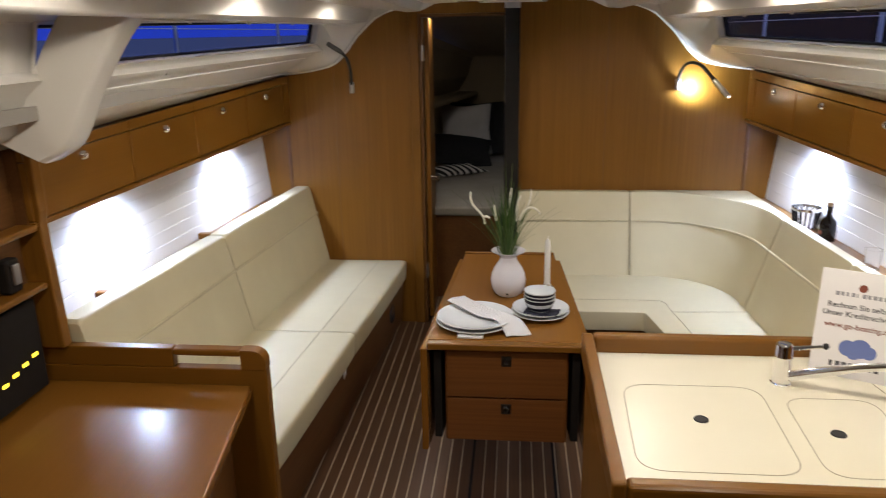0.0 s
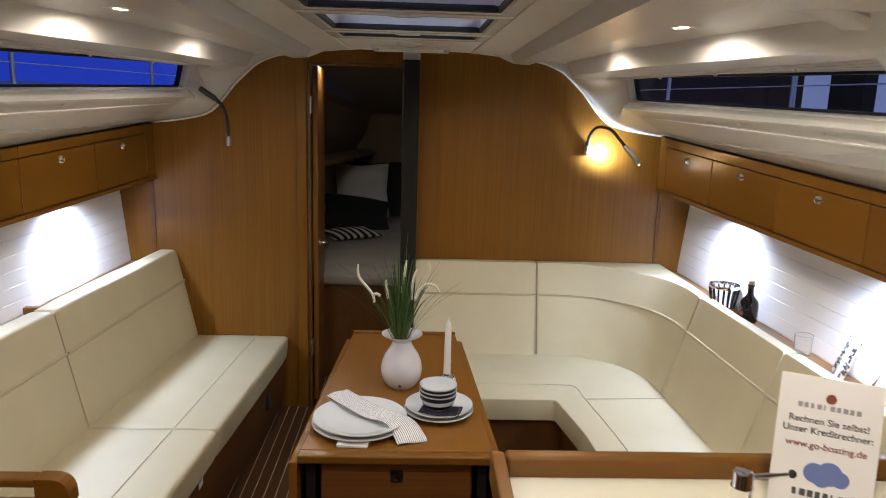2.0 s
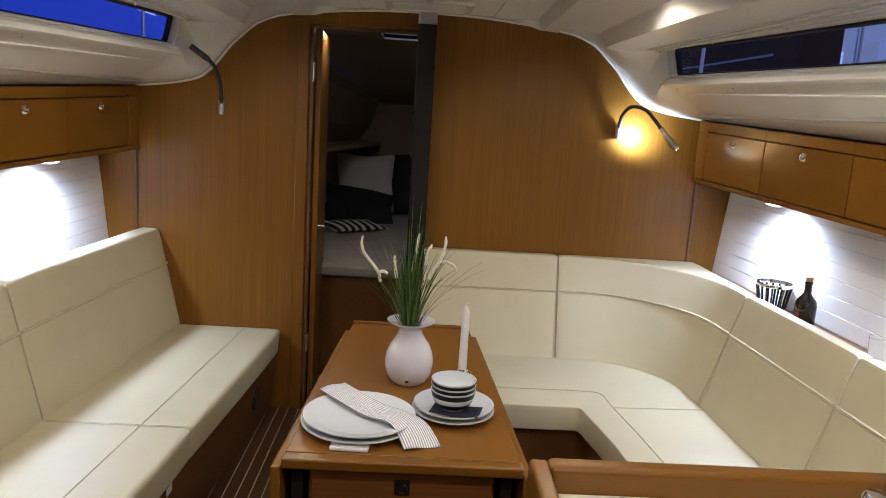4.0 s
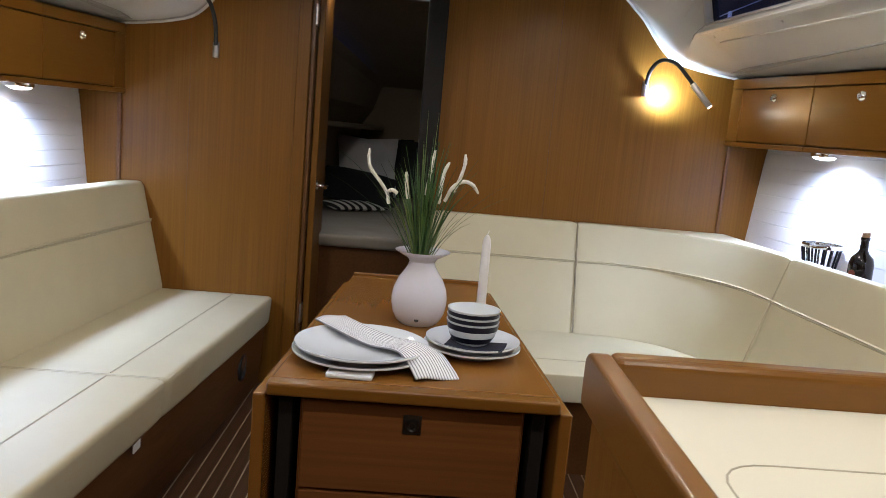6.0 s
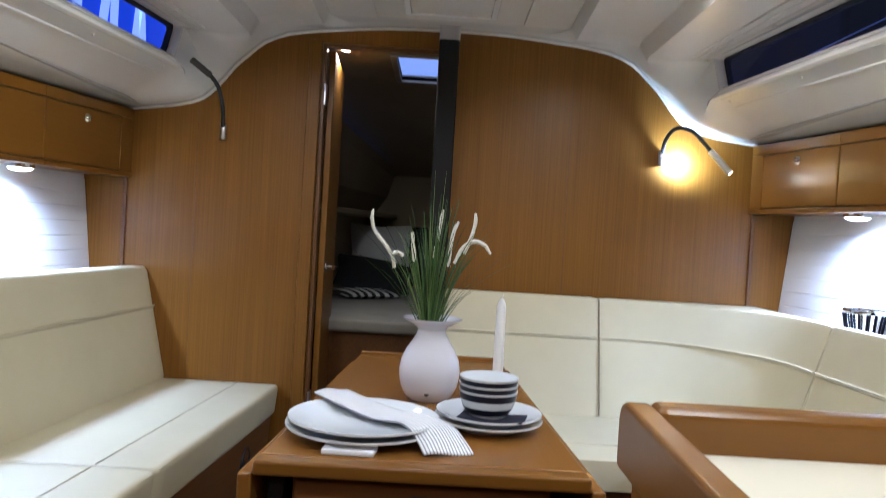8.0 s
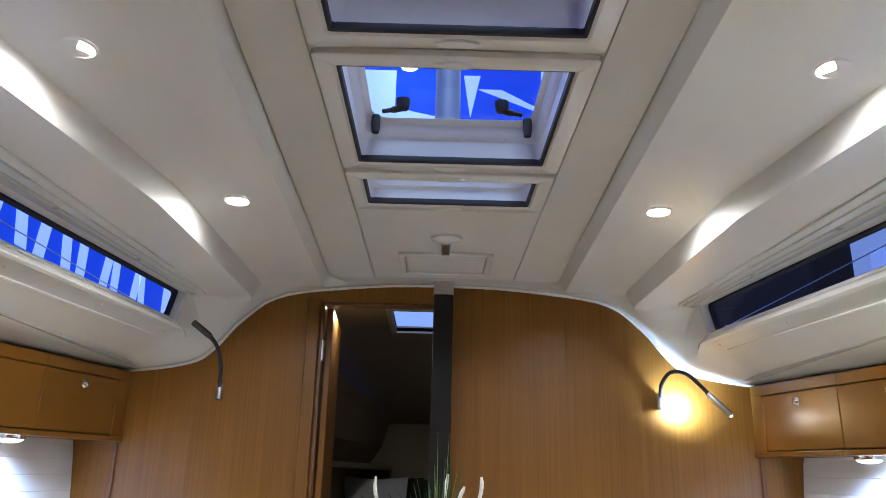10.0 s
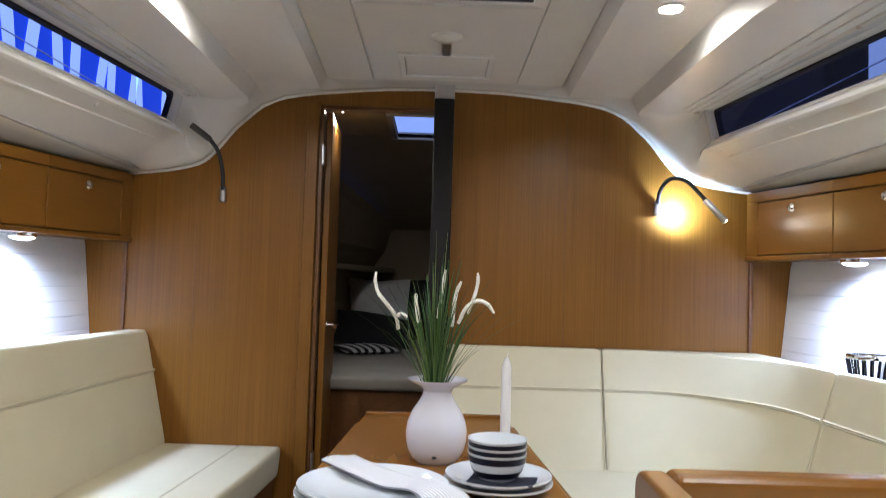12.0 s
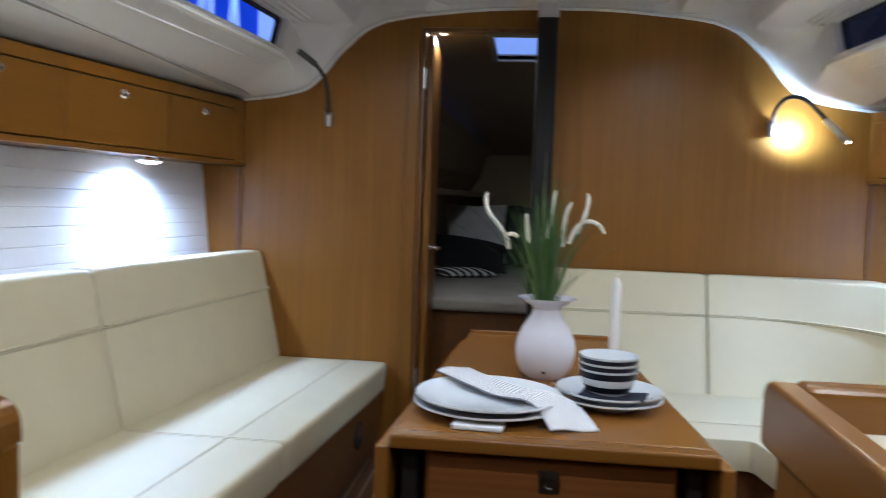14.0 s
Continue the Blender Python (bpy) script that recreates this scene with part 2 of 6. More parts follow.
def x_cab(y):        # faces of the overhead cabinets
    return 1.355 + 0.05 * (4.0 - y)


def x_hull(y, z):    # white lining of the hull inside the niches
    return 1.53 + 0.05 * (4.0 - y) + 0.10 * (z - 1.05)


def run(z, y):       # the cabinets' lines fall a little towards the stern, the upper ones more
    return z - (0.016 + 0.075 * (z - 1.287)) * (4.0 - y)


def smooth01(t):
    t = min(1, max(0, t))
    return t * t * (3 - 2 * t)


ARC = [(0, 2.006), (0.245, 2.001), (0.40, 1.989), (0.41, 1.988), (0.55, 1.974), (0.56, 1.973), (0.70, 1.950), (0.80, 1.908), (0.867, 1.850),
       (0.92, 1.800), (0.968, 1.738), (1.01, 1.690), (1.05, 1.655), (1.10, 1.633), (1.19, 1.613), (1.28, 1.600), (1.37, 1.590)]


def roof_section(y):
    d = 3.82 - y
    w = 0.085 * d
    c = 0.775 + 0.12 * min(1.4, max(0, 2.75 - y))
    i, a = 0.445 + 0.033 * (y - 1.85), 4.0 - max(1.7, y)
    g = [(0, 1.99), (0.245, 1.985), (i - 0.025, 1.980), (i, 1.930), (0.578, 1.926), (0.592, 1.966), (0.70, 1.962), (c, 1.946), (c + 0.030, 1.882),
         (max(0.90 + 0.4 * w, c + 0.05), 1.868), (1.03 + 0.9 * w, 1.880), (1.070 + w, 1.893 - 0.015 * d), (1.100 + w, 1.768 - 0.015 * d), (1.075 + w, 1.738 - 0.013 * d),
         (1.135 + w, 1.703 - 0.018 * a), (1.26 + 0.6 * w, 1.635 - 0.032 * a), (x_cab(y) + 0.012, 1.587 - 0.037 * a)]
    s = smooth01((y - 3.80) / 0.22)
    return [(a[0] + (b[0] - a[0]) * s, a[1] + (b[1] - a[1]) * s) for a, b in zip(g, ARC)]


# ---------------------------------------------------------------- ceiling and cabin sides
HATCHES = ((1.42, 2.012), (2.13, 2.61), (2.725, 2.92))
WIN_MAIN, WIN_AFT = (1.55, 3.785), (-0.4, 1.33)
ys = sorted({-1.5, 0.4, *WIN_MAIN, *WIN_AFT, *(v for h in HATCHES for v in h), 3.2, 3.6, 3.80, 3.84, 3.88, 3.92, 3.96, 4.0, 4.04})
bm = bmesh.new()
for sx in (-1, 1):
    rows = [[bm.verts.new((sx * x, y, z)) for x, z in roof_section(y)] for y in ys]
    for j in range(len(ys) - 1):
        yc = 0.5 * (ys[j] + ys[j + 1])
        for i in range(16):
            if i == 0 and any(a < yc < b for a, b in HATCHES):
                continue
            if i == 11 and any(a < yc < b for a, b in (WIN_MAIN, WIN_AFT)):
                continue
            q = (rows[j][i], rows[j + 1][i], rows[j + 1][i + 1], rows[j][i + 1])
            bm.faces.new(q if sx < 0 else q[::-1])
bmesh.ops.remove_doubles(bm, verts=bm.verts, dist=1e-5)
bmesh.ops.recalc_face_normals(bm, faces=bm.faces)
top = max(bm.faces, key=lambda f: f.calc_center_median().z)
if top.normal.z > 0:
    bmesh.ops.reverse_faces(bm, faces=bm.faces)
ceiling = setting("ceiling", bm, M_GEL, "cream-white moulded headliner with two long beams", "ceiling", smooth=True)
sol = ceiling.modifiers.new("thickness", "SOLIDIFY")
sol.thickness, sol.offset = 0.018, -1

# ---------------------------------------------------------------- bulkhead with doorway
DOOR_L, DOOR_R, DOOR_T = -0.548, -0.042, 1.922
bm = bmesh.new()
half = [(x, z) for x, z in ARC]
left = [(-1.62, 1.57), (-1.37, 1.588)] + [(-x, z) for x, z in half[::-1] if x > 0.549 and x < 1.37] + [(DOOR_L, 1.974), (DOOR_L, 0.0), (-1.62, 0.0)]
prism(bm, left, "y", BULK, BULK + 0.03)
right = [(DOOR_R, 0.0), (DOOR_R, 2.005), (0, 2.006)] + [(x, z) for x, z in half if x > 0] + [(1.62, 1.57), (1.62, 0.0)]
prism(bm, right, "y", BULK, BULK + 0.03)
prism(bm, [(DOOR_L, DOOR_T), (DOOR_R, DOOR_T), (DOOR_R, 2.005), (-0.245, 2.001), (DOOR_L, 1.974)], "y", BULK, BULK + 0.03)
setting("wall_bulkhead", bm, M_WOOD_Z, "golden oak veneered bulkhead with a doorway", "wall")

# white lip along the roof's edge, corner posts and joints of the bulkhead
bm = bmesh.new()
lip = bow([(-x, BULK - 0.006, z) for x, z in ARC[::-1]] + [(x, BULK - 0.006, z) for x, z in ARC[1:]], 2)
tube(bm, lip, 0.009, 8)
setting("trim_arch", bm, M_GEL, "white rounded lip where roof meets bulkhead", "trim", True)
for sx in (-1, 1):
    bm = bmesh.new()
    bx(bm, sx * 1.372 - 0.009, sx * 1.372 + 0.009, BULK - 0.012, BULK - 0.001, 0.3, 1.2865, 0.004)
    setting("trim_corner", bm, M_DARKWOOD, "narrow dark wooden corner moulding", "trim")
for x, z in ((0.551, 1.969), (-1.07, 1.62)):
    bm = bmesh.new()
    bx(bm, x - 0.0011, x + 0.0011, BULK - 0.0008, BULK + 0.001, 0.30, z)
    setting("trim_joint", bm, M_DARKWOOD, "hairline joint between veneer panels", "trim")
bm = bmesh.new()
bx(bm, -0.605, -0.549, BULK - 0.014, BULK - 0.001, 0.0, 1.935, 0.004)
setting("trim_door", bm, M_WOOD_Z, "oak door casing", "trim")
bm = bmesh.new()
bx(bm, -0.547, -0.53, BULK + 0.002, BULK + 0.05, 0.0, DOOR_T, 0.003)
bx(bm, -0.547, DOOR_R, BULK + 0.002, BULK + 0.05, DOOR_T - 0.018, DOOR_T - 0.001, 0.003)
setting("trim_door_stop", bm, M_DARKWOOD, "dark rebate of the doorway", "trim")

# ---------------------------------------------------------------- port settee
def seat_front(y):
    return -0.655 - 0.068 * (4.05 - y)


def crease(y):
    return -1.155 - 0.075 * (4.05 - y)


SET_A, SET_F, SPLIT = 1.775, 4.045, 2.86
SEAT_Z = 0.424


def rounded(corners, r, n=4):
    """A polygon with its corners rounded; corners are (a, b) pairs, r a number or one for each."""
    out, k = [], len(corners)
    for i in range(k):
        p, a, b = Vector(corners[i]), Vector(corners[i - 1]), Vector(corners[(i + 1) % k])
        rr = r[i] if isinstance(r, (list, tuple)) else r
        u, v = (a - p).normalized(), (b - p).normalized()
        s, e = p + u * rr, p + v * rr
        for j in range(n + 1):
            t = j / n
            out.append(tuple((1 - t) ** 2 * s + 2 * t * (1 - t) * p + t * t * e))
    return out


def padded_run(name, y0, y1, corners, parent, r, mat=None, label="", n=14, puff=0.006):
    """A cushion along y: rounded cross-section, ends drawn in, faces slightly full and uneven."""
    t, secs = bmesh.new(), []
    for i in range(n + 1):
        f = i / n
        f = 0.5 - 0.5 * math.cos(math.pi * f) if n > 4 else f
        y = y0 + (y1 - y0) * f
        e = min(y - y0, y1 - y)
        pull = 0.014 * max(0, 1 - e / 0.02) ** 2
        sec = rounded(corners(y), r)
        cx, cz = sum(p[0] for p in sec) / len(sec), sum(p[1] for p in sec) / len(sec)
        row = []
        for x, z in sec:
            d = Vector((x - cx, z - cz)).normalized()
            g = puff * smooth01(e / 0.25) * (0.6 + 0.8 * noise.noise((x * 3, y * 3, z * 3 + 7))) - pull
            row.append((x + d.x * g, y, z + d.y * g))
        secs.append(row)
    loft(t, secs, True)
    return part(name, t, mat or M_LEATHER, parent, label, True)


def welt(pts, parent, r=0.0035, mat=None, name="piping", label=""):
    t = bmesh.new()
    tube(t, pts, r, 6)
    return part(name, t, mat or M_LEATHER, parent, label, True)


settee = thing("settee", "long cream leather settee on a dark wooden base", "settee", (-1.0, 3.0, 0))
for y0, y1 in ((SET_A, SPLIT - 0.002), (SPLIT + 0.002, SET_F)):
    c = padded_run("seat_cushion", y0, y1, lambda y: [(crease(y) - 0.05, 0.292), (seat_front(y) - 0.012, 0.292), (seat_front(y), SEAT_Z), (crease(y) - 0.05, SEAT_Z)], settee, [0.01, 0.02, 0.022, 0.01], puff=0.004)
    welt([(seat_front(y) - 0.178, y, SEAT_Z + 0.0012) for y in np.linspace(y0 + 0.01, y1 - 0.012, 9)], c, 0.0024, M_SEAM, "seam", "recessed seam")
    welt([(seat_front(y) - 0.006, y, SEAT_Z - 0.008) for y in np.linspace(y0 + 0.02, y1 - 0.02, 9)], c, 0.003)
    b = padded_run("backrest", y0, y1, lambda y: [(crease(y) - 0.10, 0.41), (crease(y), 0.41), (crease(y) - 0.106, 0.908), (crease(y) - 0.195, 0.908)], settee, [0.01, 0.015, 0.014, 0.02], puff=0.004)

    def face(y, z):
        return crease(y) - 0.106 * (z - 0.405) / 0.495
    welt([(face(y, 0.737) + 0.0062, y, 0.737) for y in np.linspace(y0 + 0.004, y1 - 0.004, 9)], b, 0.0045)
    welt([(face(y, 0.729) + 0.0035, y, 0.729) for y in np.linspace(y0 + 0.004, y1 - 0.004, 9)], b, 0.003, M_SEAM, "seam", "recessed seam")
welt([(face(SPLIT, z) + 0.002, SPLIT, z) for z in (0.43, 0.6, 0.8, 0.90)], settee, 0.0019, M_SEAM, "gap_seam", "dark gap between cushions")
welt([(x, SPLIT, SEAT_Z + 0.001) for x in (crease(SPLIT) + 0.002, -1.0, seat_front(SPLIT) - 0.01)], settee, 0.0011, M_SEAM, "gap_seam", "dark gap between cushions")
bm = bmesh.new()
hexa(bm, [(-1.6, SET_A, 0), (seat_front(SET_A) - 0.05, SET_A, 0), (seat_front(SET_F) - 0.05, SET_F, 0), (-1.5, SET_F, 0),
          (-1.6, SET_A, 0.286), (seat_front(SET_A) - 0.03, SET_A, 0.286), (seat_front(SET_F) - 0.03, SET_F, 0.286), (-1.5, SET_F, 0.286)], 0.004)
base = part("base", bm, M_DARKWOOD, settee, "dark varnished wooden base")
bm = bmesh.new()
lathe(bm, [(0.0, 0.004), (0.040, 0.004), (0.048, 0.012), (0.057, 0.010), (0.060, 0.0)], (0, 0, 0), 28)
bmesh.ops.transform(bm, matrix=pose(seat_front(3.74) - 0.042, 3.74, 0.175, 0, 90, 0), verts=bm.verts)
part("locker_ring", bm, M_RUBBER, settee, "black finger-hole ring", True)
bm = bmesh.new()
bx(bm, seat_front(2.68) - 0.014, seat_front(2.68) - 0.0105, 2.66, 2.71, 0.270, 0.296, 0.001)
part("tag", bm, M_LINING, settee, "small white cloth tag")

# ---------------------------------------------------------------- saloon table
table = thing("saloon_table", "folding saloon table of red-brown veneer with drawers and hanging leaves", "table", (0, 2.6, 0))
TZ = 0.714


def tab_x(y):
    return 0.293 - 0.056 * (y - 2.09)


def taper(bm, off0, off1, y0, y1, z0, z1, bev=0.003, side=1):
    """A block between two lines that follow the table's tapering edge."""
    p = [side * (tab_x(y0) + off0), side * (tab_x(y0) + off1), side * (tab_x(y1) + off1), side * (tab_x(y1) + off0)]
    hexa(bm, [(p[0], y0, z0), (p[1], y0, z0), (p[2], y1, z0), (p[3], y1, z0), (p[0], y0, z1), (p[1], y0, z1), (p[2], y1, z1), (p[3], y1, z1)], bev)


bm = bmesh.new()
hexa(bm, [(-tab_x(2.13), 2.1305, TZ - 0.027), (tab_x(2.13), 2.1305, TZ - 0.027), (tab_x(3.235), 3.235, TZ - 0.027), (-tab_x(3.235), 3.235, TZ - 0.027),
          (-tab_x(2.13), 2.1305, TZ), (tab_x(2.13), 2.1305, TZ), (tab_x(3.235), 3.235, TZ), (-tab_x(3.235), 3.235, TZ)], 0.003)
part("tabletop", bm, M_TABLE, table)
bm = bmesh.new()
bx(bm, -0.294, 0.294, 2.09, 2.13, TZ - 0.027, TZ, 0.006, 3)
part("edge_strip", bm, M_WOOD_X, table, "lighter lipped front edge")
bm = bmesh.new()
bx(bm, -0.228, 0.228, 3.2355, 3.255, TZ - 0.03, TZ + 0.010, 0.005, 3)
part("fiddle_rail", bm, M_TABLE, table, "raised end rail")
bm = bmesh.new()
hexa(bm, [(-0.232, 2.142, 0.29), (0.232, 2.142, 0.29), (0.18, 3.2, 0.29), (-0.18, 3.2, 0.29),
          (-0.232, 2.142, TZ - 0.029), (0.232, 2.142, TZ - 0.029), (0.18, 3.2, TZ - 0.029), (-0.18, 3.2, TZ - 0.029)], 0.004)
part("body", bm, M_RED_Z, table)
latch_profile = [(0.0, 0.005), (0.008, 0.005), (0.010, 0.011), (0.014, 0.013), (0.0175, 0.009), (0.020, 0.003), (0.021, 0.0)]


def latch(parent, m, square=True):
    t = bmesh.new()
    k = 0.72 if square else 0.86
    lathe(t, [(k * r, k * h) for r, h in latch_profile], (0, 0, 0.002 if square else 0), 20)
    if square:
        bx(t, -0.019, 0.019, -0.021, 0.021, 0, 0.0035, 0.003)
    bmesh.ops.transform(t, matrix=m, verts=t.verts)
    return part("latch", t, M_GUNMETAL if square else M_CHROME, parent, "dull metal push latch" if square else "chrome push latch", True)


for z0, z1 in ((0.482, 0.674), (0.298, 0.476)):
    bm = bmesh.new()
    bx(bm, -0.225, 0.225, 2.125, 2.143, z0, z1, 0.003)
    dr = part("drawer", bm, M_RED_Z, table)
    latch(dr, pose(0, 2.125, z1 - 0.04, 90, 0, 0))
for sx in (-1, 1):
    # a black board between body and leaf draws the shaded gap
    bm = bmesh.new()
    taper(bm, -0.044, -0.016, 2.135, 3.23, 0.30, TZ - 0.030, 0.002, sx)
    part("hinge_board", bm, M_BLACK, table, "black board put in for the shade behind the leaf")
    bm = bmesh.new()
    taper(bm, 0.003, 0.028, 2.095, 3.225, 0.265, TZ - 0.024, 0.004, sx)
    part("leaf", bm, M_LEAF, table, "hanging folded leaf")
bm = bmesh.new()
bx(bm, -0.09, 0.09, 2.82, 3.10, 0.012, 0.29, 0.012)
bx(bm, -0.14, 0.14, 2.78, 3.14, 0, 0.012, 0.004)
part("pedestal", bm, M_BLACK, table, "black pedestal")

# ---------------------------------------------------------------- starboard dinette
dinette = thing("corner_settee", "cream leather corner settee wrapped round the table", "settee", (0.9, 3.4, 0))
CX, CY, RAD = 0.80, 3.43, 0.42


def back_line(s, off, sharp=False):
    """The seat's back at parameter s (0 to 4): straight, corner, aft run in two lengths; off: towards the hull."""
    if s <= 1:
        return (0.04 + (0.80 - 0.04) * s, 3.85 + off)
    if s <= 2:
        a = math.pi / 2 * (2 - s)
        if sharp:
            k = max(math.cos(a), math.sin(a))
            return (CX + (RAD + off) * math.cos(a) / k, CY + (RAD + off) * math.sin(a) / k)
        return (CX + (RAD + off) * math.cos(a), CY + (RAD + off) * math.sin(a))
    t = (s - 2) / 2
    return (1.22 + off + 0.068 * t, 3.43 + (1.735 - 3.43) * t)


def back_point(s, u, z):
    """u: 0 at the padded face, 1 at the outer side."""
    lean = 0.142 * (z - 0.40) / 0.483
    a, b = back_line(s, lean), back_line(s, 0.193, True)
    return (a[0] + (b[0] - a[0]) * u, a[1] + (b[1] - a[1]) * u, z)


S_SPLITS = (0.0, 0.88, 2.115, 2.99, 4.0)
for s0, s1 in zip(S_SPLITS, S_SPLITS[1:]):
    secs = []
    n = 22
    for i in range(n + 1):
        s = s0 + (s1 - s0) * (0.5 - 0.5 * math.cos(math.pi * i / n))
        e = min(i, n - i) / n
        gap = 0.010 * max(0, 1 - e * 9)
        row = []
        for u, z in rounded([(0.0 + 0.02, 0.40), (0.0, 0.886), (0.96, 0.886), (0.96, 0.40)], [0.012, 0.014, 0.02, 0.01], 3):
            q = Vector(back_point(s, u, z))
            swell = 0.006 * smooth01(e * 5) * (0.5 + noise.noise((q.x * 3, q.y * 3, q.z * 4)))
            p = back_point(s, u + (gap - swell) * (4 if u < 0.3 else 0), z - (gap if z > 0.8 else 0))
            row.append(p)
        secs.append(row)
    bm = bmesh.new()
    loft(bm, secs, True)
    b = part("backrest", bm, M_LEATHER, dinette, smooth=True)
    m = [s0 + (s1 - s0) * i / 24 for i in range(25)]
    m[0] += 0.01
    m[-1] -= 0.01
    welt([back_point(s, -0.03, 0.722) for s in m], b, 0.0045)
    welt([back_point(s, -0.012, 0.714) for s in m], b, 0.003, M_SEAM, "seam", "recessed seam")
for s in S_SPLITS[1:-1]:
    open_gap = s < 1
    welt([back_point(s, -0.014 if open_gap else -0.024, z) for z in (0.41, 0.55, 0.70, 0.80, 0.875)] + [back_point(s, 0.3, 0.8835), back_point(s, 0.9, 0.8835)], dinette,
         0.0038 if open_gap else 0.0022, M_GAP if open_gap else M_SEAM, "gap_seam", "dark gap between cushions" if open_gap else "soft seam between cushions")
bm = bmesh.new()
outline = rounded([(0.04, 3.25), (0.705, 3.25), (0.765, 2.9), (0.84, 1.735), (1.35, 1.735), (1.33, 3.55), (1.0, 3.96), (0.04, 3.96)], [0.005, 0.02, 0.05, 0.01, 0.01, 0.2, 0.2, 0.01], 4)
prism(bm, outline, "z", 0.30, 0.404, 0.016, 3)
cush = part("seat_cushion", bm, M_LEATHER, dinette, smooth=True)
welt(bow([(0.05, 3.43, 0.4055), (0.5, 3.43, 0.4055), (0.76, 3.43, 0.4055), (0.83, 3.40, 0.4055), (0.845, 3.27, 0.4055), (0.90, 2.8, 0.4055), (0.985, 1.75, 0.4055)], 6), cush, 0.0028, M_SEAM, "seam", "recessed seam")
welt([(0.85, 3.262, 0.4055), (1.0, 3.27, 0.4055), (1.225, 3.282, 0.4055)], cush, 0.0026, M_SEAM, "seam", "recessed seam")
bm = bmesh.new()
prism(bm, [(0.04, 3.30), (0.75, 3.30), (0.81, 2.9), (0.89, 1.755), (1.5, 1.755), (1.5, 4.04), (0.04, 4.04)], "z", 0, 0.297, 0.003)
part("base", bm, M_DARKWOOD, dinette, "dark varnished wooden base")

# ---------------------------------------------------------------- galley
galley = thing("galley_unit", "galley unit with a varnished wooden frame", "cabinet", (0.8, 1.35, 0))
bm = bmesh.new()
bx(bm, 0.250, 1.62, 0.99, 1.698, 0.0, 0.853)
part("body", bm, M_WOOD_Z, galley)
bm = bmesh.new()
bx(bm, 0.266, 1.62, 1.0, 1.667, 0.876, 0.90, 0.003)
worktop = tagged(part("worktop", bm, M_WORK), "cream sink worktop with flush lids and finger holes", "worktop")
bm = bmesh.new()
side = rounded([(0.955, 0.866), (1.715, 0.866), (1.715, 0.950), (0.955, 0.925)], [0.008, 0.012, 0.03, 0.012], 5)
prism(bm, side, "x", 0.233, 0.265, 0.011, 4)
part("fiddle", bm, M_WOOD_Y, galley, "rounded side fiddle")
bm = bmesh.new()
bx(bm, 0.2655, 1.62, 1.668, 1.712, 0.866, 0.95, 0.012, 4)
part("fiddle", bm, M_WOOD_X, galley, "rounded front fiddle")
bm = bmesh.new()
bx(bm, 0.2655, 1.62, 0.955, 0.998, 0.72, 0.918, 0.012, 3)
part("front_rail", bm, M_WOOD_X, galley)


def groove(pts, parent):
    return welt(pts, parent, 0.0014, M_JOINT, "lid_joint", "fine joint round a lid")


def lid(parent, x0, x1, y0, y1, r=0.06):
    ring = rounded([(x0, y0), (x1, y0), (x1 + 0.02, y1), (x0 + 0.02, y1)], r, 6)
    groove([(x, y, 0.9) for x, y in ring + ring[:1]], parent)


lid(worktop, 0.302, 0.660, 1.045, 1.46, 0.07)
lid(worktop, 0.705, 0.93, 1.045, 1.405, 0.06)
groove([(1.02, 1.0, 0.9), (1.02, 1.3, 0.9), (0.97, 1.65, 0.9)], worktop)
for x, y in ((0.490, 1.278), (0.795, 1.228)):
    bm = bmesh.new()
    lathe(bm, [(0.0, 0.0012), (0.015, 0.0012), (0.0165, 0.003), (0.018, 0.0012), (0.0185, 0.0)], (x, y, 0.9), 20)
    part("finger_hole", bm, M_RUBBER, worktop, "dark round finger hole", True)
for x, y in ((1.139, 1.345), (1.18, 1.47)):
    bm = bmesh.new()
    bx(bm, x - 0.03, x + 0.03, y - 0.022, y + 0.022, 0.9, 0.904, 0.003)
    lathe(bm, [(0.0, 0.003), (0.008, 0.003), (0.010, 0.007), (0.013, 0.007), (0.014, 0.003)], (x, y, 0.901), 16)
    part("flush_latch", bm, M_STEEL, worktop, "flush steel lid latch", True)

tap = thing("kitchen_tap", "chrome single-lever galley tap", "tap", (0.77, 1.49, 0.9))
bm = bmesh.new()
lathe(bm, [(0.0, 0.0), (0.027, 0.0), (0.027, 0.004), (0.0235, 0.007), (0.0225, 0.075), (0.0235, 0.077), (0.0235, 0.083), (0.022, 0.085), (0.022, 0.112), (0.017, 0.119), (0.0, 0.121)], (0.77, 1.49, 0.9), 28)
part("body", bm, M_CHROME, tap, smooth=True)
bm = bmesh.new()
tube(bm, bow([(0.785, 1.482, 0.925), (0.85, 1.45, 0.955), (0.94, 1.405, 0.992), (1.0, 1.375, 1.008), (1.045, 1.35, 1.006), (1.062, 1.34, 0.99)], 5), [0.014] * 8 + [0.0115] * 13 + [0.0125] * 5, 12)
part("spout", bm, M_CHROME, tap, smooth=True)
bm = bmesh.new()
tube(bm, bow([(0.785, 1.492, 1.002), (0.82, 1.49, 1.006), (0.87, 1.487, 1.012)], 4), [0.006] * 6 + [0.0045] * 3, 8)
lever = part("lever", bm, M_CHROME, tap, smooth=True)
bm = bmesh.new()
lathe(bm, [(0, -0.009), (0.006, -0.007), (0.009, 0), (0.006, 0.007), (0, 0.009)], (0.873, 1.4868, 1.0125), 14)
part("knob", bm, M_RUBBER, lever, "black lever knob", True)

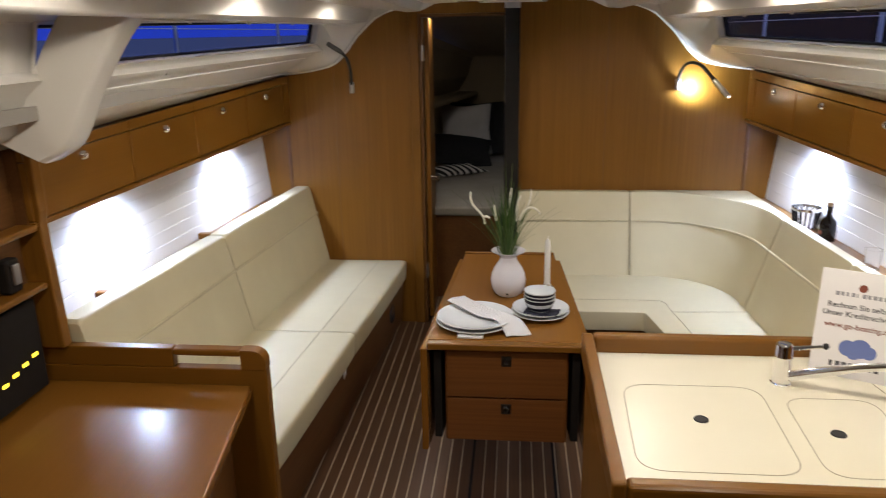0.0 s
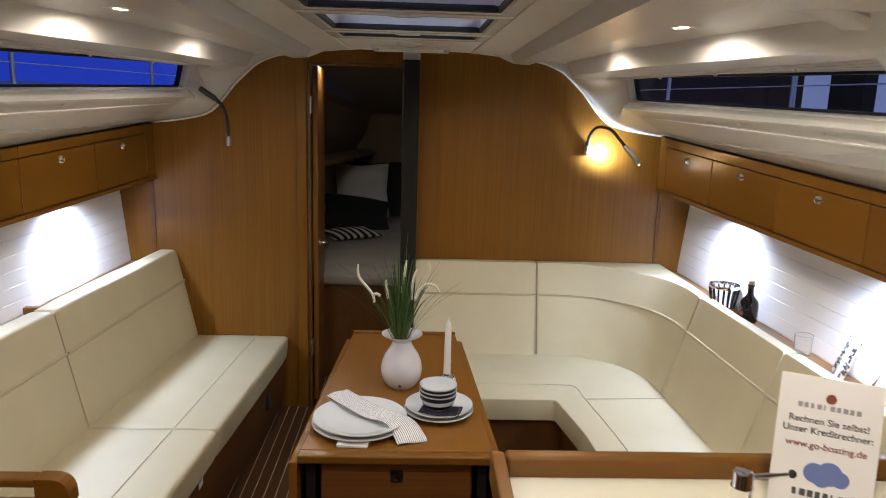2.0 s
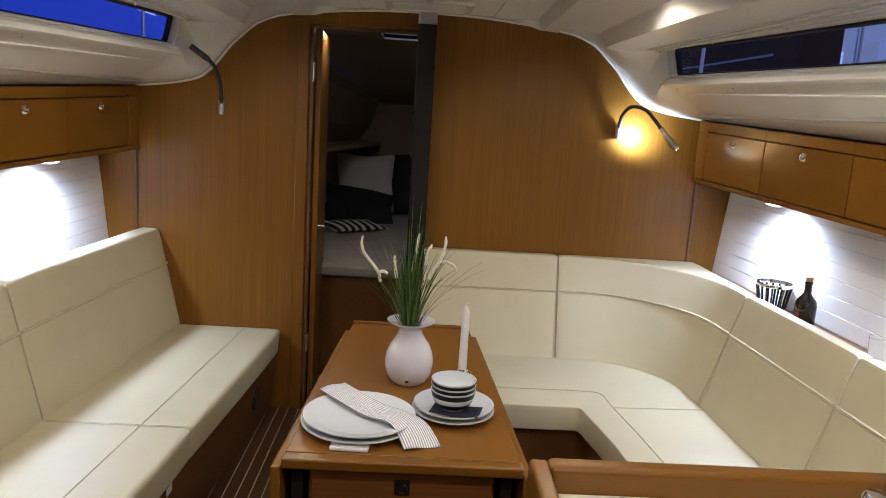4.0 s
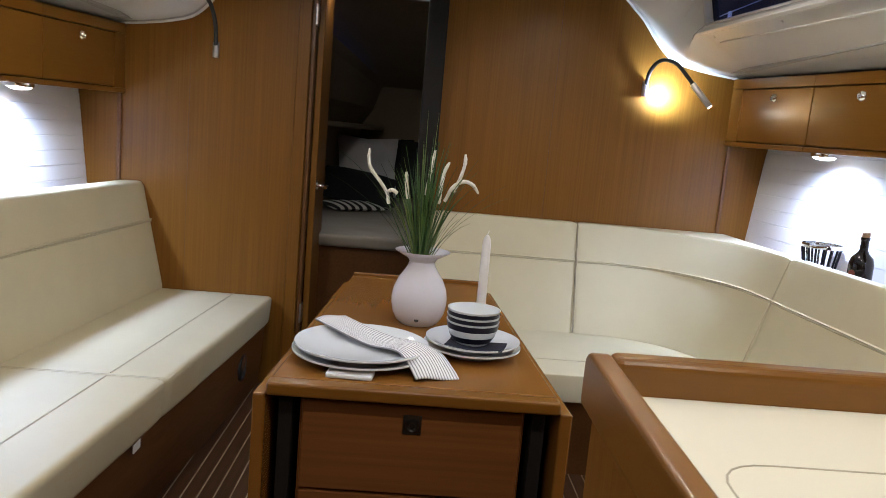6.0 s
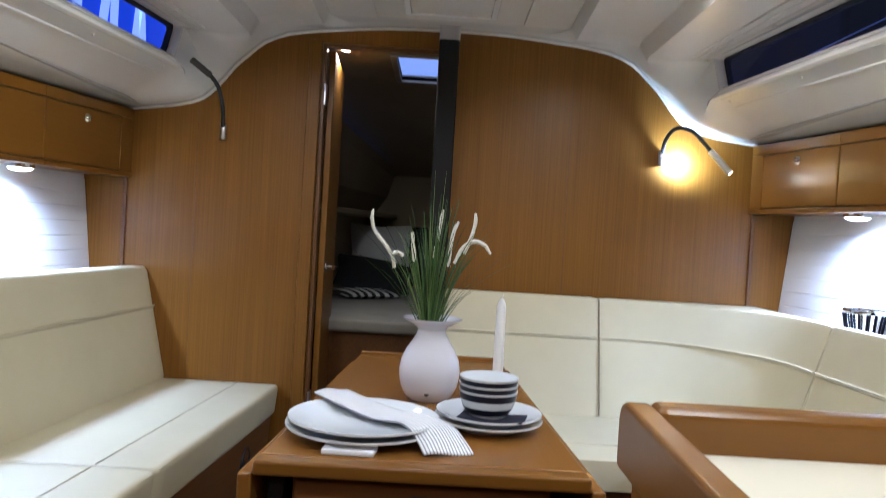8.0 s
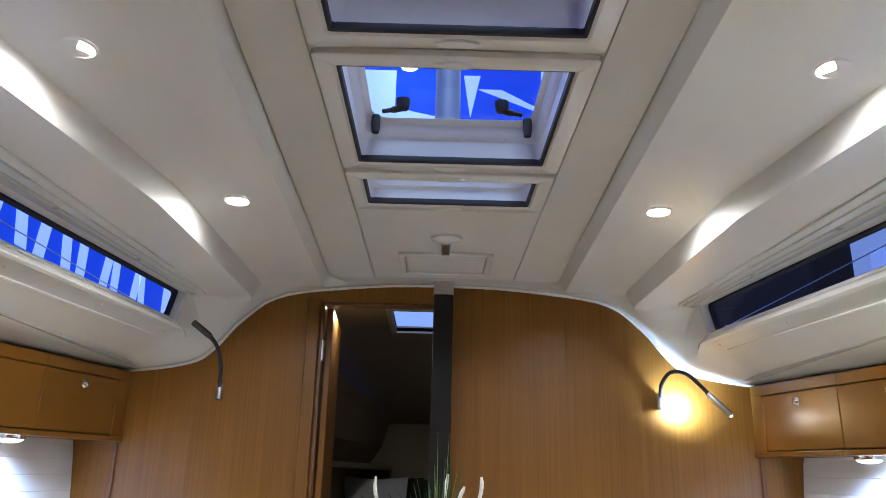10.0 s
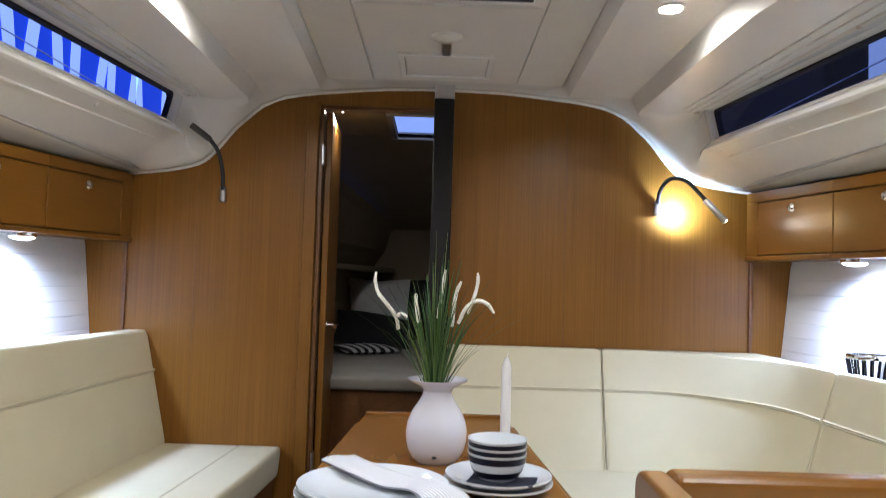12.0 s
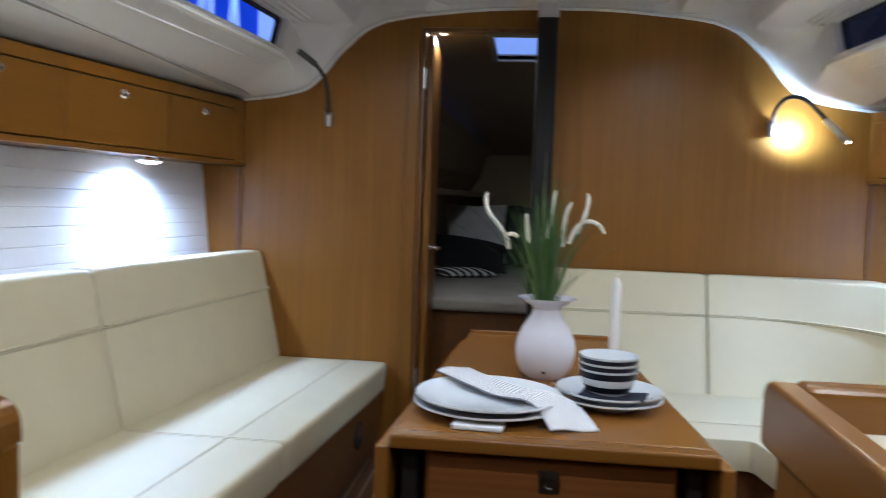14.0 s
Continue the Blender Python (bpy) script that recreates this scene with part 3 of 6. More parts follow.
# ---------------------------------------------------------------- advertising card
M_CARD = plain("white_card", (0.80, 0.79, 0.80), 0.35)
M_INK = plain("grey_ink", (0.07, 0.07, 0.08), 0.6)
M_INK_LIGHT = plain("pale_ink", (0.30, 0.30, 0.33), 0.6)
M_INK_RED = plain("brown_ink", (0.20, 0.05, 0.03), 0.6)
M_INK_BLUE = plain("blue_ink", (0.13, 0.18, 0.42), 0.6)
bl, br, tl = Vector((0.875, 1.572, 0.9)), Vector((1.057, 1.478, 0.9)), Vector((0.900, 1.625, 1.19))
ux = (br - bl).normalized()
uz = (tl - bl)
uz = (uz - ux * uz.dot(ux)).normalized()
un = ux.cross(uz)
CARD = Matrix(((ux.x, uz.x, un.x, bl.x), (ux.y, uz.y, un.y, bl.y), (ux.z, uz.z, un.z, bl.z), (0, 0, 0, 1)))
card = thing("card_stand", "white advertising card in a clear stand on the worktop", "sign", bl)
bm = bmesh.new()
bx(bm, 0, 0.206, 0.002, 0.297, -0.003, 0, 0.001)
bmesh.ops.transform(bm, matrix=CARD, verts=bm.verts)
part("sheet", bm, M_CARD, card)
bm = bmesh.new()
hexa(bm, [(0.0, 0.001, -0.006), (0.206, 0.001, -0.006), (0.206, 0.001, -0.085), (0.0, 0.001, -0.085), (0.0, 0.004, -0.006), (0.206, 0.004, -0.006), (0.206, 0.004, -0.085), (0.0, 0.004, -0.085)])
bmesh.ops.transform(bm, matrix=CARD, verts=bm.verts)
part("foot", bm, M_GLASS, card, "clear acrylic foot").visible_shadow = False


def lettering(text, size, m, mat, parent, align="CENTER", name="lettering"):
    cu = bpy.data.curves.new(name, "FONT")
    cu.body, cu.size, cu.align_x, cu.extrude = text, size, align, 0.0003
    cu.offset = size * 0.012
    tmp = bpy.data.objects.new(name, cu)
    scene.collection.objects.link(tmp)
    bpy.context.view_layer.update()
    me = bpy.data.meshes.new_from_object(tmp.evaluated_get(bpy.context.evaluated_depsgraph_get()))
    bpy.data.objects.remove(tmp)
    me.materials.clear()
    me.materials.append(mat)
    me.transform(m)
    ob = new(name, me)
    if parent:
        ob.parent = parent
        ob.matrix_parent_inverse = parent.matrix_world.inverted()
    return ob


for text, size, v, mat in (("Rechnen Sie selbst!", 0.0205, 0.193, M_INK), ("Unser Kreditrechner:", 0.0205, 0.170, M_INK), ("www.go-boating.de", 0.0205, 0.138, M_INK_RED)):
    lettering(text, size, CARD @ Matrix.Translation((0.104, v, 0.0006)), mat, card)
for k, w in enumerate((0.012, 0.010, 0.008, 0.011, 0.004, 0.012, 0.010, 0.012, 0.010, 0.011)):
    bm = bmesh.new()
    bx(bm, 0.040 + 0.0128 * k, 0.040 + 0.0128 * k + w * 0.8, 0.226, 0.237, 0.0003, 0.0008)
    bmesh.ops.transform(bm, matrix=CARD, verts=bm.verts)
    part("bar", bm, M_INK_LIGHT, card, "pale printed bar")
bm = bmesh.new()
lathe(bm, [(0, 0), (0.011, 0.0), (0.011, 0.0006), (0, 0.0006)], (0.104, 0.252, 0.0003), 8)
bmesh.ops.transform(bm, matrix=CARD, verts=bm.verts)
part("emblem_small", bm, M_INK_RED, card, "small brown emblem")
bm = bmesh.new()
for ox, oy, r in ((0.088, 0.085, 0.022), (0.118, 0.088, 0.026), (0.140, 0.080, 0.018), (0.104, 0.076, 0.02)):
    lathe(bm, [(0, 0), (r, 0.0), (r, 0.0005), (0, 0.0005)], (ox, oy, 0.0003 + 0.0001 * r * 100), 20)
bmesh.ops.transform(bm, matrix=CARD, verts=bm.verts)
part("emblem", bm, M_INK_BLUE, card, "blue rounded emblem")
for k, w in enumerate((0.010, 0.014, 0.014, 0.012, 0.012, 0.004, 0.012, 0.013)):
    bm = bmesh.new()
    bx(bm, 0.048 + 0.0155 * k, 0.048 + 0.0155 * k + w * 0.85, 0.030, 0.045, 0.0003, 0.0008)
    bmesh.ops.transform(bm, matrix=CARD, verts=bm.verts)
    part("bar", bm, M_INK, card, "dark printed bar")

LOW = -0.012
tap.location.x -= 0.022
card.location.x -= 0.027
for o in (tap, card, worktop, *[c_ for c_ in galley.children if not c_.name.startswith("body")]):
    o.location.z += LOW

# ---------------------------------------------------------------- chart table and its corner
nav = thing("chart_table", "varnished chart table with a raised end panel and handle slot", "desk", (-1.1, 1.4, 0))
bm = bmesh.new()
bx(bm, -1.70, -0.777, 1.725, 1.765, 0, 0.768, 0.004)
bx(bm, -1.70, -1.092, 1.725, 1.765, 0.7685, 0.836, 0.004)
bx(bm, -1.0915, -0.8605, 1.722, 1.768, 0.812, 0.836, 0.008, 3)
prism(bm, rounded([(-0.86, 0.7685), (-0.777, 0.7685), (-0.777, 0.836), (-0.86, 0.836)], [0.001, 0.001, 0.05, 0.001], 6), "y", 1.722, 1.768, 0.003)
part("end_panel", bm, M_WOOD_X, nav)
bm = bmesh.new()
hexa(bm, [(-1.62, 0.5, 0.66), (-0.65, 0.5, 0.66), (-0.83, 1.72, 0.68), (-1.62, 1.72, 0.68), (-1.62, 0.5, 0.695), (-0.65, 0.5, 0.695), (-0.83, 1.72, 0.715), (-1.62, 1.72, 0.715)], 0.006)
part("desktop", bm, M_TABLE, nav)
bm = bmesh.new()
hexa(bm, [(-1.62, 0.5, 0), (-0.80, 0.5, 0), (-0.92, 1.72, 0), (-1.62, 1.72, 0), (-1.62, 0.5, 0.655), (-0.80, 0.5, 0.655), (-0.92, 1.72, 0.675), (-1.62, 1.72, 0.675)], 0.003)
part("pedestal", bm, M_DARKWOOD, nav)
partition = thing("partition", "dark varnished partition beside the chart table", "partition", (-1.6, 1.74, 0.84), kind="structure")
bm = bmesh.new()
prism(bm, [(-1.445, 0.838), (-1.458, 1.26), (-1.45, 1.30), (-1.45, 1.505), (-1.85, 1.505), (-1.85, 0.838)], "y", 1.70, 1.745, 0.006)
part("board", bm, M_WOOD_Z, partition)
corner = thing("instrument_shelf", "wooden corner shelves above the chart table", "shelf", (-1.6, 1.3, 0.72))
bm = bmesh.new()
bx(bm, -1.80, -1.53, 0.6, 1.695, 0.70, 1.585)
part("back", bm, M_DARKWOOD, corner)
for z in (1.05, 1.24):
    bm = bmesh.new()
    bx(bm, -1.53, -1.46, 0.6, 1.695, z, z + 0.022, 0.008, 3)
    part("board", bm, M_WOOD_Y, corner)
panel = thing("chart_plotter", "black chart plotter with yellow indicator lights", "plotter", (-1.5, 1.4, 0.75))
bm = bmesh.new()
bx(bm, -1.528, -1.49, 1.10, 1.66, 0.73, 1.03, 0.006)
part("housing", bm, M_BLACK, panel)
M_YELLOW = glowing("yellow_led", (1.0, 0.70, 0.05), 3)
for k in range(4):
    bm = bmesh.new()
    bx(bm, -1.4895, -1.487, 1.60 - 0.05 * k, 1.625 - 0.05 * k, 0.85 - 0.012 * k, 0.862 - 0.012 * k, 0.001)
    part("indicator", bm, M_YELLOW, panel, "yellow indicator light")
radio = thing("handset", "grey handset in a cradle on the shelves", "handset", (-1.5, 1.55, 1.09))
bm = bmesh.new()
bx(bm, -1.528, -1.488, 1.56, 1.62, 1.074, 1.18, 0.008)
part("body", bm, M_BLACK, radio)
bm = bmesh.new()
bx(bm, -1.4875, -1.477, 1.575, 1.605, 1.10, 1.165, 0.004)
part("grip", bm, M_STEEL, radio)
# ---------------------------------------------------------------- overhead cabinets, niches, shelves
for sx, side in ((-1, "port"), (1, "starboard")):
    edges = (3.945, 3.40, 2.825, 2.285, 1.69)
    for y1, y0 in zip(edges, edges[1:]):
        cab = thing("overhead_cabinet", "oak overhead cabinet with a chrome push latch", "cabinet", (sx * 1.4, (y0 + y1) / 2, 1.43), "overhead cabinets")
        yb = 4.046 if y1 > 3.9 else y1
        bm = bmesh.new()
        hexa(bm, [(sx * (x_cab(y0) + 0.02), y0, run(1.290, y0)), (sx * 1.85, y0, run(1.290, y0)), (sx * 1.85, yb, run(1.290, yb)), (sx * (x_cab(yb) + 0.02), yb, run(1.290, yb)),
                  (sx * (x_cab(y0) + 0.02), y0, run(1.584, y0)), (sx * 1.85, y0, run(1.584, y0)), (sx * 1.85, yb, run(1.584, yb)), (sx * (x_cab(yb) + 0.02), yb, run(1.584, yb))])
        part("body", bm, M_DARKWOOD, cab)

        def slab(a, b, z0, z1, out, bev=0.002, mat=M_CAB, name="door"):
            t = bmesh.new()
            hexa(t, [(sx * (x_cab(a) - out), a, run(z0, a)), (sx * (x_cab(a) + 0.019), a, run(z0, a)), (sx * (x_cab(b) + 0.019), b, run(z0, b)), (sx * (x_cab(b) - out), b, run(z0, b)),
                     (sx * (x_cab(a) - out), a, run(z1, a)), (sx * (x_cab(a) + 0.019), a, run(z1, a)), (sx * (x_cab(b) + 0.019), b, run(z1, b)), (sx * (x_cab(b) - out), b, run(z1, b))], bev)
            return part(name, t, mat, cab)
        door = slab(y0 + 0.003, y1 - 0.003, 1.312, 1.534, 0.0)
        slab(y0 + 0.0005, yb - 0.0005, 1.287, 1.307, 0.006, 0.003, name="bottom_rail")
        slab(y0 + 0.0005, yb - 0.0005, 1.539, 1.583, 0.0, 0.002, name="top_rail")
        if yb > y1:
            slab(y1 + 0.002, yb - 0.0005, 1.3075, 1.5385, 0.0, 0.002, name="stile")
        yc = 0.5 * (y0 + y1)
        latch(door, Matrix.Translation((sx * x_cab(yc), yc, run(1.497, yc))) @ pose(0, 0, 0, 0, -90 * sx, 0), square=False)
    # white hull lining: a backing and seven boards
    bm = bmesh.new()
    loft(bm, [[(sx * (x_hull(y, z) + 0.004), y, z) for z in (0.3, 0.85, run(1.2895, y))] + [(sx * (x_hull(y, 1.26) + 0.04), y, run(1.2895, y)), (sx * (x_hull(y, 0.3) + 0.04), y, 0.3)] for y in (1.70, 4.048)], True)
    wall = setting("wall_" + side, bm, M_LINING, "white boarded hull lining behind the settee", "wall")
    for k in range(7):
        z0, z1 = 0.842 + 0.0612 * k, 0.842 + 0.0612 * (k + 1) - 0.0016
        bm = bmesh.new()
        hexa(bm, [(sx * x_hull(1.746, z0), 1.746, z0), (sx * (x_hull(1.746, z0) + 0.0035), 1.746, z0), (sx * (x_hull(4.046, z0) + 0.0035), 4.046, z0), (sx * x_hull(4.046, z0), 4.046, z0),
                  (sx * x_hull(1.746, z1), 1.746, z1), (sx * (x_hull(1.746, z1) + 0.0035), 1.746, z1), (sx * (x_hull(4.046, z1) + 0.0035), 4.046, z1), (sx * x_hull(4.046, z1), 4.046, z1)], 0.0012, 1)
        part("plank", bm, M_LINING, wall)
    bm = bmesh.new()
    a, b = (-crease(1.75) + 0.196, -crease(4.048) + 0.198) if sx < 0 else (1.485, 1.418)
    hexa(bm, [(sx * a, 1.748, 0.80), (sx * x_hull(1.748, 0.8), 1.748, 0.80), (sx * x_hull(4.046, 0.8), 4.046, 0.80), (sx * b, 4.046, 0.80),
              (sx * a, 1.748, 0.84), (sx * x_hull(1.748, 0.84), 1.748, 0.84), (sx * x_hull(4.046, 0.84), 4.046, 0.84), (sx * b, 4.046, 0.84)], 0.003)
    shelf = tagged(part("shelf", bm, M_WOOD_Y), "oak shelf behind the backrest", "shelf")
    if sx < 0:
        for y in (3.03, 2.16):
            bm = bmesh.new()
            bx(bm, -x_hull(y, 0.86) + 0.006, crease(y) - 0.205, y - 0.016, y + 0.016, 0.8405, 0.872, 0.006, 3)
            part("divider", bm, M_WOOD_X, shelf, "low wooden divider")
    for y in PUCK_Y:
        puck = thing("puck_light", "round cool-white lamp under the cabinets", "lamp", (sx * puck_x(y), y, run(1.2835, y)), "puck lights")
        bm = bmesh.new()
        lathe(bm, [(0.048, 0.0065), (0.048, -0.004), (0.046, -0.009), (0.042, -0.010)], puck.location, 28)
        part("rim", bm, M_CHROME, puck, smooth=True)
        bm = bmesh.new()
        lathe(bm, [(0.0, -0.0205), (0.018, -0.0195), (0.032, -0.016), (0.0418, -0.0095)], puck.location, 28)
        part("lens", bm, M_PUCK, puck, "glowing lens", True).visible_shadow = False
    if sx > 0:
        bm = bmesh.new()
        prism(bm, [(1.46, 0.90), (1.46, 1.27), (1.45, 1.31), (1.45, 1.505), (1.85, 1.505), (1.85, 0.90)], "y", 1.70, 1.745, 0.006)
        post = thing("partition", "varnished wooden partition at the galley's end", "partition", (1.6, 1.72, 0.9), kind="structure")
        part("board", bm, M_WOOD_Z, post)

# ---------------------------------------------------------------- roof arch between the windows
for sx in (-1, 1):
    bm = bmesh.new()
    inner = bow([(a_, b_, 0) for a_, b_ in [(0.60, 1.972), (0.74, 1.962), (0.86, 1.943), (0.95, 1.905), (1.03, 1.838), (1.09, 1.760), (1.145, 1.675), (1.19, 1.590), (1.235, 1.520), (1.31, 1.475)]], 4)
    secs = []
    for p in inner:
        secs.append([(sx * (p[0] + 0.14), 1.665, p[1] + 0.07), (sx * (p[0] + 0.014), 1.665, p[1] + 0.009), (sx * (p[0] + 0.003), 1.656, p[1] + 0.002), (sx * p[0], 1.645, p[1]),
                     (sx * p[0], 1.575, p[1]), (sx * (p[0] + 0.003), 1.564, p[1] + 0.002), (sx * (p[0] + 0.014), 1.555, p[1] + 0.009), (sx * (p[0] + 0.14), 1.555, p[1] + 0.07)])
    loft(bm, secs, True)
    setting("trim_rib", bm, M_GEL, "white moulded rib down the cabin side", "trim", True)

# ---------------------------------------------------------------- cabin windows
for sx in (-1, 1):
    for y0, y1 in (WIN_MAIN, WIN_AFT):
        win = thing("window_1" if sx < 0 else "window_2", "long narrow cabin window with a black rubber seal", "window", (sx * 1.2, 0.5 * (y0 + y1), 1.75), kind="structure")

        def edge(y, k):
            s = roof_section(y)
            a, b = s[11], s[12]
            f, o = (0.0, 0.0) if k == 0 else (1.0, 0.0)
            return (sx * (a[0] + (b[0] - a[0]) * f), a[1] + (b[1] - a[1]) * f)
        tl_, bl_, tr_, br_ = edge(y0, 0), edge(y0, 1), edge(y1, 0), edge(y1, 1)

        def wp(u, v, out):
            t = Vector((tl_[0], y0, tl_[1])).lerp(Vector((tr_[0], y1, tr_[1])), u)
            b_ = Vector((bl_[0], y0, bl_[1])).lerp(Vector((br_[0], y1, br_[1])), u)
            p = t.lerp(b_, v)
            return (p.x + sx * out, p.y, p.z)
        L, Hh = y1 - y0, 0.125
        bm = bmesh.new()

        def rr(inset, rad):
            pts = []
            for (cx, cy, a0) in ((inset + rad, inset + rad, 180), (L - inset - rad, inset + rad, 270), (L - inset - rad, Hh - inset - rad, 0), (inset + rad, Hh - inset - rad, 90)):
                for i in range(6):
                    a = radians(a0 + 18 * i)
                    pts.append(((cx + rad * math.cos(a)) / L, (cy + rad * math.sin(a)) / Hh))
            return pts
        loft(bm, [[wp(u, v, o) for u, v in rr(i_, r_)] for i_, r_, o in ((-0.012, 0.012, -0.004), (-0.012, 0.012, -0.008), (-0.002, 0.014, -0.010), (0.004, 0.016, 0.0), (0.004, 0.016, 0.03))], True, caps=False)
        part("window_frame", bm, M_GEL, win, "white moulded frame", True)
        bm = bmesh.new()
        loft(bm, [[wp(u, v, o) for u, v in rr(i_, r_)] for i_, r_, o in ((0.003, 0.016, 0.024), (0.011, 0.020, 0.022), (0.013, 0.02, 0.030), (0.013, 0.02, 0.045))], True, caps=False)
        part("seal", bm, M_RUBBER, win, "black rubber seal", True)
        bm = bmesh.new()
        t = [bm.verts.new(wp(u, v, 0.032)) for u, v in rr(0.010, 0.02)]
        t2 = [bm.verts.new(wp(u, v, 0.037)) for u, v in rr(0.010, 0.02)]
        bm.faces.new(t), bm.faces.new(t2[::-1])
        pane = part("pane", bm, M_WINDOW, win)
        pane.visible_shadow = False
    # curtain rail, screw caps
    rail = thing("curtain_rail", "white curtain rail with folded cord above the window", "rail", (sx * 1.05, 2.6, 1.88))
    bm = bmesh.new()
    tube(bm, [(sx * (roof_section(y)[10][0] - 0.012), y, roof_section(y)[10][1] - 0.004) for y in np.linspace(1.68, 3.77, 12)], 0.008, 8)
    part("rail", bm, M_HEAD, rail, smooth=True)
    bm = bmesh.new()
    tube(bm, [(sx * (roof_section(y)[10][0] + 0.010), y, roof_section(y)[10][1] + 0.002) for y in np.linspace(1.68, 3.77, 12)], 0.005, 8)
    part("cord", bm, M_HEAD, rail, smooth=True)
    for y in (1.85, 2.25, 2.75, 3.25, 3.74):
        bm = bmesh.new()
        s = roof_section(y)[10]
        lathe(bm, [(0.0, -0.011), (0.006, -0.010), (0.008, -0.004), (0.008, 0.008)], (sx * (s[0] - 0.012), y, s[1] - 0.008), 12)
        part("clip", bm, M_HEAD, rail, smooth=True)
        s = roof_section(y)
        bm = bmesh.new()
        px, pz = s[14][0] * 0.62 + s[13][0] * 0.38, s[14][1] * 0.62 + s[13][1] * 0.38
        lathe(bm, [(0.0, 0.004), (0.005, 0.0035), (0.007, 0.0), (0.007, -0.004)], (0, 0, 0), 12)
        bmesh.ops.transform(bm, matrix=Matrix.Translation((sx * px, y, pz)) @ pose(0, 0, 0, 0, -130 * sx, 0), verts=bm.verts)
        tagged(part("screw_cap", bm, M_GEL, smooth=True), "small white screw cap below the window", "screw cap", "screw caps")

# long mouldings above and below the windows: curtain box, thin bead, ledge and lower bead
def moulding(i, f, width, depth, y0, y1, bevel=0.25):
    """A bar on the cabin side, f of the way along stretch i of its section."""
    t, secs = bmesh.new(), []
    for y in np.linspace(y0, y1, 14):
        a, b = (Vector(q) for q in roof_section(y)[i:i + 2])
        u = (b - a).normalized()
        v = Vector((-u.y, u.x)) if -u.y < 0 else Vector((u.y, -u.x))
        p = a.lerp(b, f)
        k = bevel * depth
        secs.append([(q.x, y, q.y) for q in (p - u * width / 2 - v * 0.006, p - u * width / 2 + v * (depth - k), p - u * (width / 2 - k) + v * depth,
                                             p + u * (width / 2 - k) + v * depth, p + u * width / 2 + v * (depth - k), p + u * width / 2 - v * 0.006)])
    return t, secs


for sx in (-1, 1):
    for name, label, *dims in (("trim_curtain_box", "white curtain box above the window", 9, 0.80, 0.040, 0.014, 1.68, 3.76),
                               ("trim_bead_upper", "thin white bead beside the curtain box", 9, 0.42, 0.010, 0.006, 1.68, 3.72),
                               ("trim_ledge", "rounded white ledge under the window", 13, 0.10, 0.020, 0.012, 1.68, 3.80),
                               ("trim_bead_lower", "thin white bead under the ledge", 14, 0.08, 0.009, 0.005, 1.68, 3.74)):
        t, secs = moulding(*dims)
        loft(t, [[(sx * x, y, z) for x, y, z in row] for row in secs], True)
        setting(name, t, M_GEL, label, "trim")

